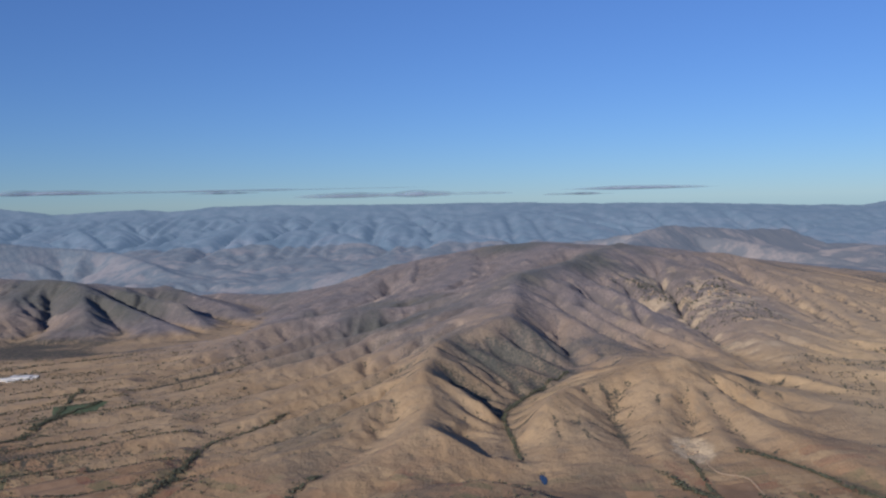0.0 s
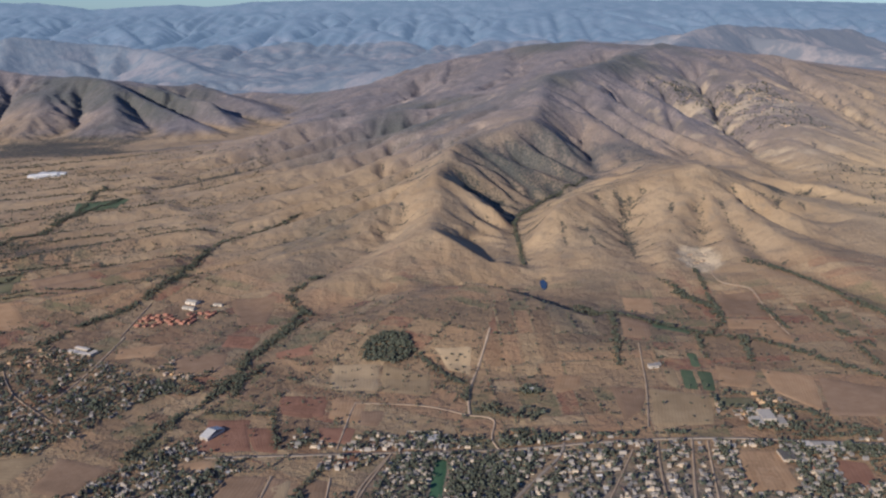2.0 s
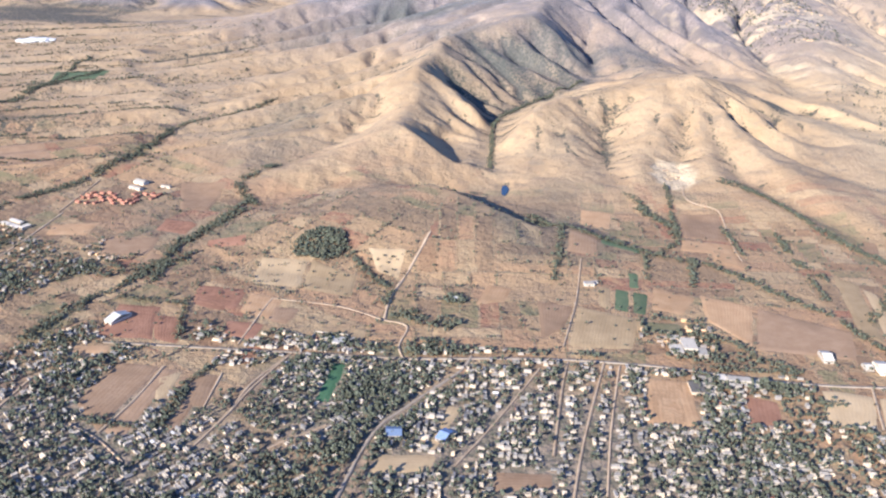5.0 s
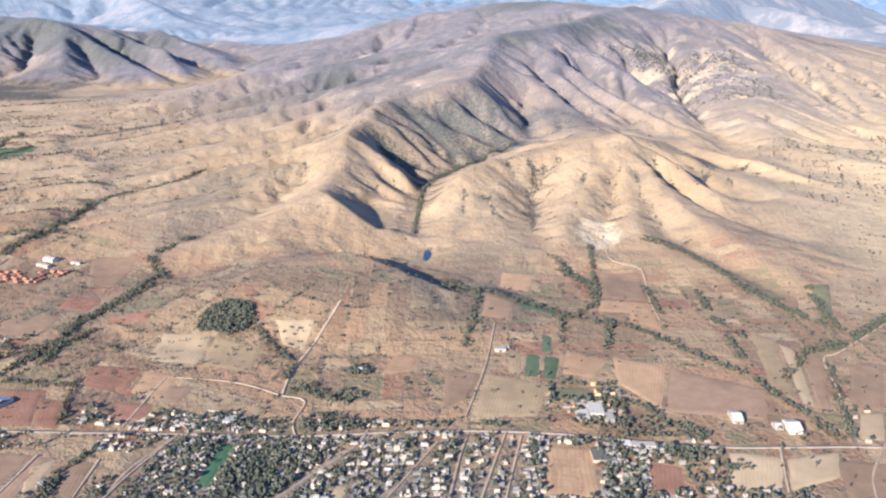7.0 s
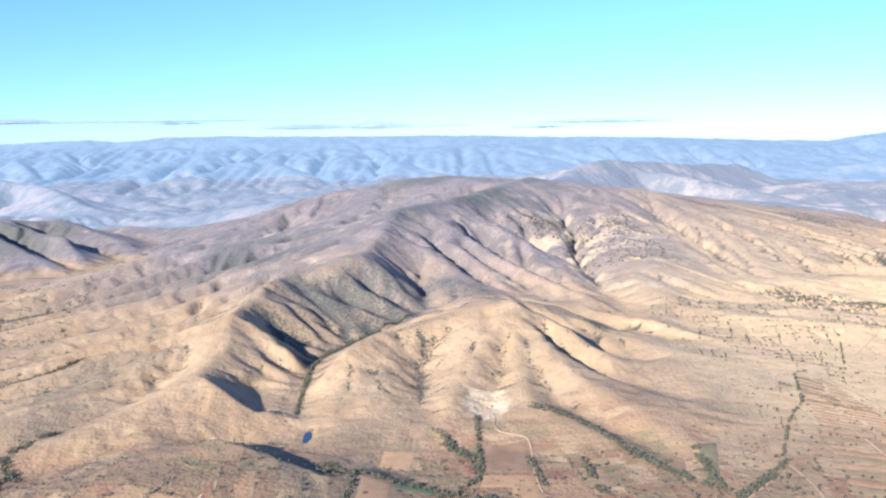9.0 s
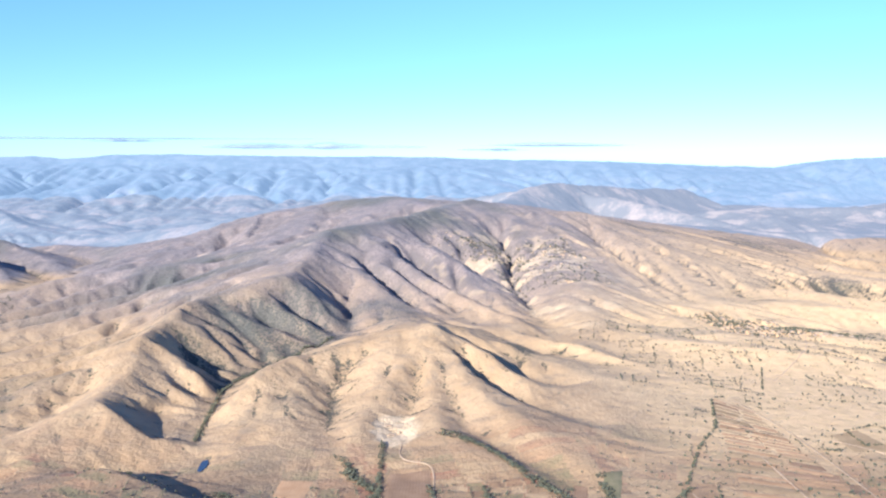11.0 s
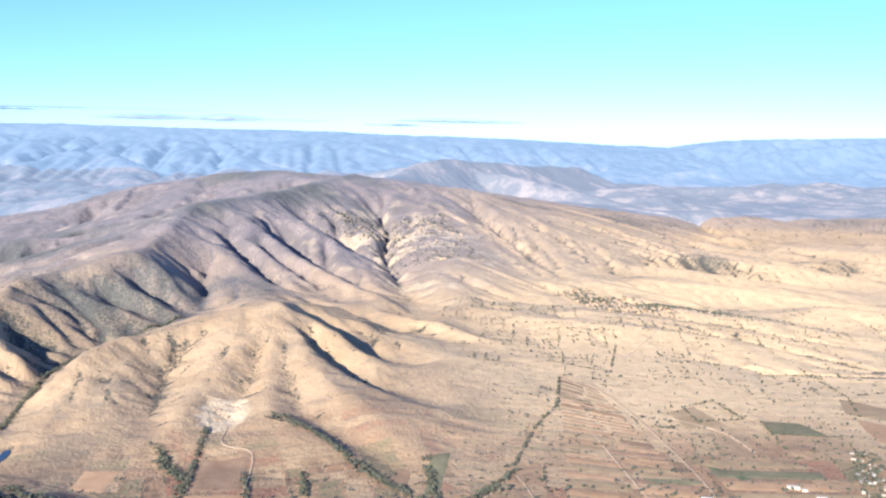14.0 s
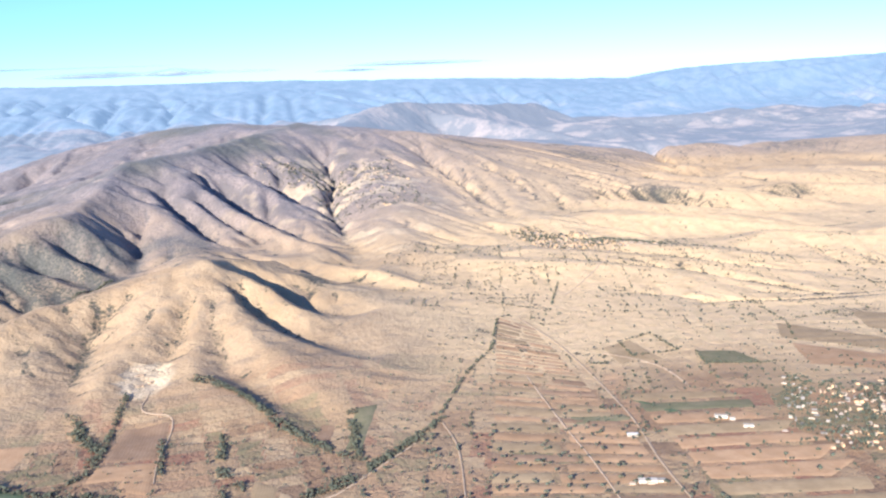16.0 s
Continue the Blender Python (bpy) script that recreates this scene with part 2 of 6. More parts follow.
rib_h = crest((467, 4775, 358), (584, 4650, 287), (695, 4520, 235), (820, 4300, 180), (930, 4130, 126), (1030, 4000, 74), (1100, 3900, 46))
rib_i = crest((425, 4790, 384), (645, 4800, 340), (729, 4700, 287), (809, 4560, 232), (916, 4330, 182), (1063, 4120, 130), (1235, 3950, 82), (1358, 3850, 46))
crest((425, 4790, 384), (685, 5150, 394), (943, 5650, 411), (1153, 6000, 434), (1296, 6269, 468))
rib_j = crest((685, 5150, 394), (900, 4960, 296), (1080, 4780, 206), (1220, 4560, 130), (1340, 4300, 62))
rib_k = crest((943, 5650, 411), (1150, 5380, 292), (1300, 5180, 216), (1340, 5000, 168))
crest((1296, 6269, 468), (1447, 6250, 420), (1695, 6150, 386), (2041, 6200, 386), (2300, 6100, 302), (2531, 6030, 222), (2838, 5850, 162), (3070, 5500, 96), (3229, 5200, 42))
rib_l = crest((1600, 6190, 396), (1720, 5700, 302), (1946, 5300, 196), (2080, 4800, 84), (2150, 4450, 30))
rib_m = crest((2300, 6100, 302), (2420, 5600, 180), (2520, 5200, 90), (2560, 4900, 36))
crest((1296, 6269, 468), (1120, 6330, 396), (971, 6600, 449), (540, 6800, 449), (221, 6750, 395), (-191, 6600, 330), (-500, 6400, 229), (-874, 6200, 148), (-1107, 6000, 84), (-1285, 5800, 44))
# spurs of the western flank
spur_a = crest((342, 4250, 290), (170, 4380, 248), (2, 4390, 234), (-98, 4300, 200), (-183, 4150, 164), (-302, 3950, 120), (-450, 3700, 82), (-650, 3450, 48), (-900, 3150, 12))
spur_b = crest((425, 4790, 384), (250, 4900, 318), (0, 4900, 248), (-245, 4850, 200), (-484, 4800, 188), (-735, 4800, 174), (-957, 4700, 140), (-1105, 4500, 90), (-1197, 4350, 58), (-1400, 4000, 10))
spur_c = crest((-90, 3175, 174), (-230, 3020, 112), (-357, 2850, 68), (-464, 2680, 44), (-620, 2500, 24), (-800, 2370, 4))
spur_d = crest((-43, 3480, 200), (-200, 3330, 124), (-330, 3180, 86), (-480, 3030, 57), (-640, 2870, 32), (-800, 2740, 8))
spur_e = crest((-10, 3690, 211), (-150, 3560, 146), (-330, 3400, 97), (-500, 3250, 66), (-680, 3080, 38), (-860, 2940, 10))
spur_f = crest((-98, 4300, 200), (-330, 4180, 134), (-560, 4000, 94), (-800, 3780, 60), (-1080, 3560, 28), (-1250, 3420, 6))
spur_g = crest((-484, 4800, 188), (-700, 4500, 124), (-900, 4200, 76), (-1150, 3950, 36), (-1400, 3700, 6))
spur_h = crest((-340, 2950, 78), (-420, 2860, 52), (-560, 2700, 34), (-700, 2560, 18), (-820, 2480, 4))
spur_i = crest((-240, 4350, 170), (-480, 4330, 122), (-700, 4180, 84), (-900, 4000, 54), (-1150, 3760, 22), (-1320, 3560, 6))
crest((-191, 6600, 330), (-190, 6200, 236), (-260, 5900, 190), (-420, 5500, 150), (-640, 5250, 110), (-900, 5150, 70), (-1150, 5100, 30))
crest((221, 6750, 395), (300, 6350, 330), (250, 5900, 280), (60, 5500, 230), (-200, 5300, 185))
crest((685, 5150, 394), (420, 5350, 320), (120, 5400, 246))
crest((-500, 6400, 229), (-650, 6150, 150), (-900, 5850, 95), (-1100, 5600, 40))
between(spur_c, spur_d, 34)
between(spur_d, spur_e, 34)
between(spur_e, spur_a[3:], 40)
between(spur_a[3:], spur_f, 38)
between(spur_f, spur_i, 26)
between(spur_i, spur_g, 34)
between(spur_g, spur_b[4:], 34)
between(spur_c[1:], spur_h, 12, 0.3)
creek((-130, 4800, 170), (-400, 4560, 120), (-620, 4380, 84))
creek((-1280, 4960, 22), (-1000, 4960, 44), (-650, 5000, 90), (-350, 5080, 130), (-50, 5120, 175), (250, 5100, 260))
creek((900, 6130, 385), (690, 5820, 318), (490, 5600, 262), (310, 5480, 226), (150, 5460, 206))
creek((-1290, 5350, 18), (-950, 5480, 50), (-700, 5650, 80), (-450, 5900, 116), (-400, 6200, 150))
creek((-373, 2428, 6), (-300, 2600, 16), (-235, 2760, 38), (-180, 2900, 72))
# ribs over the ravine
creek((433, 2137, -12), (345, 2230, -10), (277, 2409, -8), (225, 2560, -1), (213, 2801, 3), (202, 3015, 8), (222, 3141, 14), (318, 3346, 25), (442, 3444, 40), (528, 3600, 52), (580, 3750, 68), (566, 3900, 100), (555, 4150, 166))
creek((205, 2850, 4), (120, 2850, 36), (40, 2890, 78))
creek((210, 3120, 14), (120, 3190, 56), (40, 3270, 112))
creek((318, 3346, 27), (220, 3430, 72), (120, 3530, 136))
between(rib_d, rib_e, 14, 0.3)
between(rib_e, rib_f, 20, 0.3)
between(rib_g[:5], rib_h[:5], 22, 0.3)
between(rib_h, rib_i[1:], 22, 0.3)
between(rib_i[2:], rib_j, 34, 0.25)
creek((1392, 3505, -2), (1442, 4003, 8), (1420, 4300, 40), (1390, 4636, 80), (1400, 4996, 140), (1450, 5400, 214), (1400, 5750, 300))
between(rib_j[:4], rib_k, 40, 0.25)
creek((2300, 4500, 10), (2230, 5000, 70), (2150, 5500, 170), (2050, 5900, 280))
# the hill over the quarry
quarry_w = crest((890, 3177, 200), (766, 3180, 181), (667, 3150, 160), (559, 3080, 141), (438, 3000, 132), (351, 2900, 121), (290, 2790, 78), (245, 2700, 14))
quarry_s = crest((890, 3177, 200), (819, 3020, 142), (750, 2880, 90), (693, 2740, 48), (655, 2580, 32), (620, 2430, 6))
quarry_m = crest((491, 3040, 124), (455, 2850, 80), (390, 2650, 36), (350, 2500, 4))
quarry_e = crest((890, 3177, 200), (936, 3070, 146), (985, 2940, 96), (1075, 2810, 58), (1190, 2680, 36), (1310, 2540, 18), (1400, 2400, 4))
quarry_n = crest((890, 3177, 200), (958, 3160, 158), (1079, 3080, 98), (1193, 3000, 44), (1260, 2930, 6))
behind = crest((896, 3360, 158), (997, 3450, 134), (1085, 3560, 106), (1180, 3480, 74), (1318, 3330, 32), (1480, 3255, 10), (1640, 3180, 2))
crest((1300, 3720, 40), (1464, 3546, 36), (1569, 3418, 24), (1690, 3270, 6))
crest((936, 3070, 146), (900, 2920, 92), (860, 2760, 54), (885, 2610, 32), (985, 2450, 20), (1080, 2300, 8), (1140, 2160, 0))
creek((930, 2800, 56), (940, 2640, 20), (1020, 2480, 8), (1110, 2330, -2), (1190, 2150, -8))
crest((985, 2940, 98), (1010, 2760, 66), (1090, 2580, 44), (1190, 2400, 22), (1270, 2240, 4))
creek((590, 2500, 2), (570, 2680, 18), (560, 2850, 44), (600, 2980, 86))
creek((760, 2480, 0), (755, 2600, 12), (790, 2740, 28), (830, 2880, 66))
between(quarry_e, quarry_n, 34, 0.25)
creek((1300, 3080, -4), (1180, 3190, 10), (1070, 3270, 44), (990, 3300, 92))
creek((1392, 3505, -4), (1260, 3560, 2), (1150, 3670, 20), (1060, 3730, 46), (970, 3740, 74))
creek((1540, 3330, -2), (1440, 3400, 4), (1392, 3505, -2))
# dark hills to the west
west_a = crest((-4700, 6700, 420), (-3800, 6500, 330), (-3167, 6300, 282), (-2603, 6050, 272), (-2284, 5800, 180), (-2004, 5600, 106), (-1658, 5300, 34), (-1520, 5160, 10))
west_b = crest((-2663, 6420, 230), (-2226, 6100, 182), (-1781, 5800, 132), (-1484, 5400, 14))
west_c = crest((-2200, 6700, 190), (-1776, 6300, 114), (-1390, 6000, 46), (-1240, 5760, 10))
west_d = crest((-2603, 6050, 272), (-2380, 5650, 176), (-2260, 5350, 96), (-2357, 5180, 48), (-2450, 5050, 8))
west_e = crest((-3167, 6300, 282), (-2950, 5800, 196), (-2820, 5400, 112), (-2720, 5000, 14))
west_f = crest((-3800, 6500, 330), (-3550, 5900, 220), (-3400, 5400, 120), (-3300, 4950, 14))
creek((-4650, 7050, 210), (-3700, 6950, 120), (-2900, 6850, 60), (-2200, 6980, 36), (-1650, 6720, 24), (-1380, 6350, 16), (-1290, 5950, 12))
creek((-4650, 7400, 220), (-3700, 7400, 120), (-2900, 7300, 60), (-2000, 7400, 40), (-1200, 7000, 40), (-700, 6750, 90))
between(west_a[3:], west_b, 34)
between(west_b, west_c, 34)
between(west_d, west_a[3:], 26, 0.3)
between(west_e, west_d, 46)
between(west_f, west_e, 46)

before = relief(EX.ravel(), EY.ravel()).reshape(EX.shape)
west_foot = np.interp(EY, (1990, 2200, 2400, 2950, 3420, 3700, 4400, 4960, 5600, 5900, 5901), (-420, -480, -820, -880, -1270, -1420, -1420, -1330, -1320, -1340, -9000))
west_back = np.interp(EX, (-4700, -3300, -2700, -2450, -1950, -1520, -1300), (4900, 4900, 4950, 5000, 4900, 5150, 5750))
south_foot = np.interp(EX, (-430, -330, 200, 345, 600, 820, 1060, 1280, 1420, 1700, 1701), (2180, 2200, 2440, 2250, 2330, 2300, 2160, 2200, 2380, 3150, 3200))
east_foot = np.interp(EY, (3150, 3330, 3800, 4400, 4900, 5200, 5800, 6400), (1700, 1560, 1620, 2200, 2700, 3300, 3600, 4200))
low = ((EX < west_foot) & (EY < west_back)) | (EY < south_foot) | ((EX > east_foot) & (EY > 2300))
low[:2], low[-3:], low[:, :2], low[:, -2:] = True, True, True, True


def hang(fixed, value, h, rounds, hold=1.0):
    """Lets heights settle between the cells that are fixed."""
    for turn in range(rounds):
        p = np.pad(h, 1, mode="edge")
        h = np.where(fixed, value, hold * (p[:-2, 1:-1] + p[2:, 1:-1] + p[1:-1, :-2] + p[1:-1, 2:]) / 4)
    return h


fixed, value, top = low.copy(), before.copy(), np.zeros(EX.shape, bool)
for kind, lines in ((0, CREEKS), (1, CRESTS)):
    for points in lines:
        n = int(sum(math.hypot(b[0] - a[0], b[1] - a[1]) for a, b in zip(points, points[1:])) / (CELL * 0.5)) + 2
        q = even(points, n)
        wob = 16 * np.sin(np.linspace(0, math.pi, n)) * fbm(q[:, 0] / 130, q[:, 1] / 130, 512 + kind, 2)
        i = np.clip(np.rint((q[:, 1] - EY[0, 0]) / CELL).astype(int), 0, EX.shape[0] - 1)
        j = np.clip(np.rint((q[:, 0] + wob - EX[0, 0]) / CELL).astype(int), 0, EX.shape[1] - 1)
        uneven = 0.10 * np.clip(q[:, 2], 0, 260) * np.sin(np.linspace(0, math.pi, n)) * fbm(q[:, 0] / 240, q[:, 1] / 240, 530, 3)
        fixed[i, j], value[i, j] = True, q[:, 2] + uneven * kind
        top[i, j] = bool(kind)
near = np.where(fixed, 0.0, 99.0)
for turn in range(30):
    p = np.pad(near, 1, mode="edge")
    near = np.minimum(near, np.minimum.reduce([p[:-2, 1:-1], p[2:, 1:-1], p[1:-1, :-2], p[1:-1, 2:]]) + 1)
swell = 0.15 * np.exp(-(near / 9) ** 2) * ~low * step(2, 40, EY - 2150) * (1 - 0.5 * step(1400, 2000, EX))
bent = before.copy()
for k in (16, 8, 4, 2, 1):          # coarse steps first, so that the far parts settle too
    bent = np.where(fixed, value, bent)
    for turn in range(60 if k > 1 else 160):
        p = np.pad(bent, k, mode="edge")
        bent = np.where(fixed, value, (p[:-2 * k, k:-k] + p[2 * k:, k:-k] + p[k:-k, :-2 * k] + p[k:-k, 2 * k:]) / 4 + swell * k * k)
north = step(6300, 7300, EY)
bent = np.maximum(bent, bent * (1 - north) + np.maximum(bent, before) * north)
calm = np.clip(np.exp(-((EX - 800) / 430) ** 2 - ((EY - 2830) / 340) ** 2) + np.exp(-((EX + 110) / 260) ** 2 - ((EY - 2540) / 200) ** 2), 0, 1)       # smooth grassy slopes
mass = step(3, 45, bent - before) * ~low * (1 - 0.7 * calm)
rough = bent + mass * (1 - 0.6 * step(1500, 2200, EX)) * (9 * fbm(EX / 260, EY / 260, 401, 3) + 6 * fbm(EX / 100, EY / 100, 411, 2))
rough = np.where(top, bent, rough)
worn, FLOW = carve(rough, 22, 0.06, 0.085)
worn = worn + hang(top, (bent - worn) * 0.9, np.zeros_like(worn), 30, 0.95)       # the crests keep their height
worn = worn + 0.5 * calm * (bent - worn)
fade = np.minimum.reduce([step(-4600, -4200, EX), 1 - step(4200, 4650, EX), step(2020, 2200, EY), 1 - step(7500, 8100, EY)])
mound_part = np.clip(1.6 * np.exp(-((EX - 110) / 300) ** 2 - ((EY - 2160) / 130) ** 2), 0, 1)
fade *= 1 - mound_part * (EY < 2330)
CARVED = (worn - before) * fade
GZ = relief(GX.ravel(), GY.ravel()).reshape(GX.shape)
inside = (GX > -4700) & (GX < 4700) & (GY > 1990) & (GY < 8200)
GZ[inside] += spline(CARVED, GX[inside], GY[inside], EX[0, 0], EY[0, 0], CELL)
# the far slopes, carved more coarsely
FAR = 62.0
FX, FY = np.meshgrid(np.arange(-13500, 14000, FAR), np.arange(6900, 15400, FAR))
flat_far = relief(FX.ravel(), FY.ravel()).reshape(FX.shape)
slope_w = 700 * np.clip((FY - 7300) / 8200, 0, 1) ** 1.35 * (1 - step(600, 3600, FX - 0.25 * (FY - 9000)))
slope_e = 560 * np.clip((FY - 9300) / 5600, 0, 1) ** 1.5 * step(600, 3600, FX - 0.25 * (FY - 9000))
lifted = np.maximum(flat_far, slope_w + slope_e)
lifted = lifted + 60 * step(7000, 7800, FY) * fbm(FX / 1500, FY / 1500, 431, 3) + 14 * step(7000, 7800, FY) * fbm(FX / 600, FY / 600, 441, 3)
far_worn, far_flow = carve(lifted, 24, 0.10, 0.13)
far_fade = step(7000, 8000, FY) * (1 - step(14300, 15200, FY)) * step(-13400, -12500, FX) * (1 - step(12800, 13900, FX))
beyond = (GX > -13400) & (GX < 13900) & (GY > 6950) & (GY < 15350)
GZ[beyond] += spline((far_worn - flat_far) * far_fade, GX[beyond], GY[beyond], FX[0, 0], FY[0, 0], FAR)
STREAM = np.zeros_like(GZ)
STREAM[inside] = spline(FLOW * fade, GX[inside], GY[inside], EX[0, 0], EY[0, 0], CELL)
# the deep hollows north-east of the two front crests
for x0, y0, z0, dx, dy, fall, lean, far, floor_z in ((-62, 2664, 94, 0.777, -0.63, 0.28, 0.45, 210, 10), (95, 2250, 52, 0.83, -0.55, 0.07, 0.44, 300, -5)):
    run, off = (GX - x0) * dx + (GY - y0) * dy, (GY - y0) * dx - (GX - x0) * dy
    cap = np.maximum(z0 - fall * run - lean * off, floor_z)
    w = step(-30, 0, run) * (1 - step(far, far + 50, run)) * step(0, 14, off) * (1 - step(190, 260, off))
    GZ = GZ + w * (np.minimum(GZ, cap) - GZ)
hx, hy = slopes(GZ)
steep = np.hypot(hx, hy) + 1e-6
hilly = step(0.03, 0.22, steep)
CUT = np.zeros_like(GZ)         # how deep a place lies in a gully
FINE = np.zeros_like(GZ)        # the same for the small rills alone
nx, ny = -hy / steep, hx / steep
bend_x, bend_y = 0, 0
for o, (cell, amp) in enumerate(((330, 1.0), (165, 2.0), (84, 3.6), (42, 2.6))):
    grow = np.where(GY > 7000, np.clip(GY / 7000, 1, 2.4), 1.0)
    dx = nx * hilly * 1.0 + bend_x
    dy = ny * hilly * 1.0 + bend_y
    v, gx, gy = gullies((GX / cell).ravel(), (GY / cell).ravel(), dx.ravel(), dy.ravel(), 50 + 7 * o)
    v, gx, gy = (a.reshape(GX.shape) for a in (v, gx, gy))
    CUT += v * amp * hilly
    if o >= 2:
        FINE += v * hilly * (0.8, 0.8)[o - 2]
    bend_x, bend_y = bend_x - gy * 0.16 * hilly, bend_y + gx * 0.16 * hilly
GZ = GZ + CUT * (1 - 0.7 * step(1400, 2200, GX) * (1 - step(6500, 8000, GY))) * (0.5 + 0.4 * step(3800, 5200, GY)) * np.clip(0.06 + steep * 2.6, 0, 1.0) * np.clip(GY / 6500, 1, 1.8) * (1 - 0.5 * step(10500, 12500, GY))
GZ += step(6500, 10000, GY) * (12 * fbm(GX / 500, GY / 500, 70, 4) + 8 * (1 - np.abs(fbm(GX / 260, GY / 260, 75, 3)) * 3))
# the quarry's terraces
QUARRY = np.clip(1.25 - np.hypot((GX - 760) / 66, (GY - 2600) / 105) + 0.25 * fbm(GX / 25, GY / 25, 61, 2), 0, 1)
QUARRY = step(0.15, 0.35, QUARRY)
GZ = GZ * (1 - QUARRY) + QUARRY * (np.round(GZ / 7) * 7)
# the pond's basin
POND = (276, 2424)
basin = np.clip(1.6 - np.hypot((GX - POND[0]) / 13, (GY - POND[1]) / 46), 0, 1)
pond_z = float(np.sort(GZ[basin > 0.9])[len(GZ[basin > 0.9]) // 3])
GZ = GZ * (1 - step(0, 0.6, basin)) + step(0, 0.6, basin) * np.minimum(GZ, pond_z - 2)
GZ += 0.5 * fbm(GX / 60, GY / 60, 90, 3) * step(600, 1200, GY)


def ground_z(x, y):
    """Height of the ground sheet at places in metres of the real country."""
    x, y = np.atleast_1d(np.asarray(x, float)), np.atleast_1d(np.asarray(y, float))
    j = np.clip(np.searchsorted(rows_y, y) - 1, 0, len(rows_y) - 2)
    fy = (y - rows_y[j]) / (rows_y[j + 1] - rows_y[j])

    def at(row):
        u = (x - west[row]) / (east[row] - west[row]) * (COLS - 1)
        i = np.clip(np.floor(u).astype(int), 0, COLS - 2)
        f = u - i
        return GZ[row, i] * (1 - f) + GZ[row, i + 1] * f
    return at(j) * (1 - fy) + at(j + 1) * fy


def sheet(name, verts, quads, smooth=True):
    """A mesh from arrays of corners (real metres) and of four-sided faces."""
    me = bpy.data.meshes.new(name)
    me.vertices.add(len(verts))
    me.vertices.foreach_set("co", (np.asarray(verts, float) * S).ravel())
    quads = np.asarray(quads)
    n = quads.shape[1]
    me.loops.add(quads.size)
    me.loops.foreach_set("vertex_index", quads.ravel())
    me.polygons.add(len(quads))
    me.polygons.foreach_set("loop_start", np.arange(0, quads.size, n))
    me.polygons.foreach_set("use_smooth", np.full(len(quads), smooth))
    me.update(calc_edges=True)
    return me


def grid_faces(r, c):
    a = (np.arange(r - 1)[:, None] * c + np.arange(c - 1)[None, :]).ravel()
    return np.stack([a, a + 1, a + c + 1, a + c], 1)


# patchwork of plots: a rotated, broken grid in each part of the valley
def plots(x, y):
    """For each place a number of its plot and how far it lies from the plot's edge, in metres."""
    west_side = x < 60 + 0.12 * (y - 1500)
    turn = np.where(west_side, radians(-26), radians(7))
    turn = np.where((x > 1300) | (y > 3000), radians(-14), turn)
    u, v = x * np.cos(turn) + y * np.sin(turn), -x * np.sin(turn) + y * np.cos(turn)
    u = u + 10 * fbm(u / 130, v / 130, 301, 2)
    v = v + 10 * fbm(u / 130, v / 130, 305, 2)
    big_u, big_v = np.floor(u / 170), np.floor(v / 120)
    cut_u = 1 + np.floor(lattice(big_u, big_v, 311) * 4)
    cut_v = 1 + np.floor(lattice(big_u, big_v, 312) * 2.6)
    fu, fv = (u / 170 - big_u) * cut_u, (v / 120 - big_v) * cut_v
    su, sv = np.floor(fu), np.floor(fv)
    number = lattice(big_u * 7 + su, big_v * 5 + sv, 313)
    edge = np.minimum(np.minimum(fu - su, su + 1 - fu) * 170 / cut_u, np.minimum(fv - sv, sv + 1 - fv) * 120 / cut_v)
    return number, edge

# ---- materials ----
def material(name, rough=0.9):
    m = bpy.data.materials.new(name)
    m.use_nodes = True
    b = m.node_tree.nodes["Principled BSDF"]
    b.inputs["Roughness"].default_value = rough
    b.inputs["Specular IOR Level"].default_value = 0.15
    return m, m.node_tree.nodes, m.node_tree.links, b


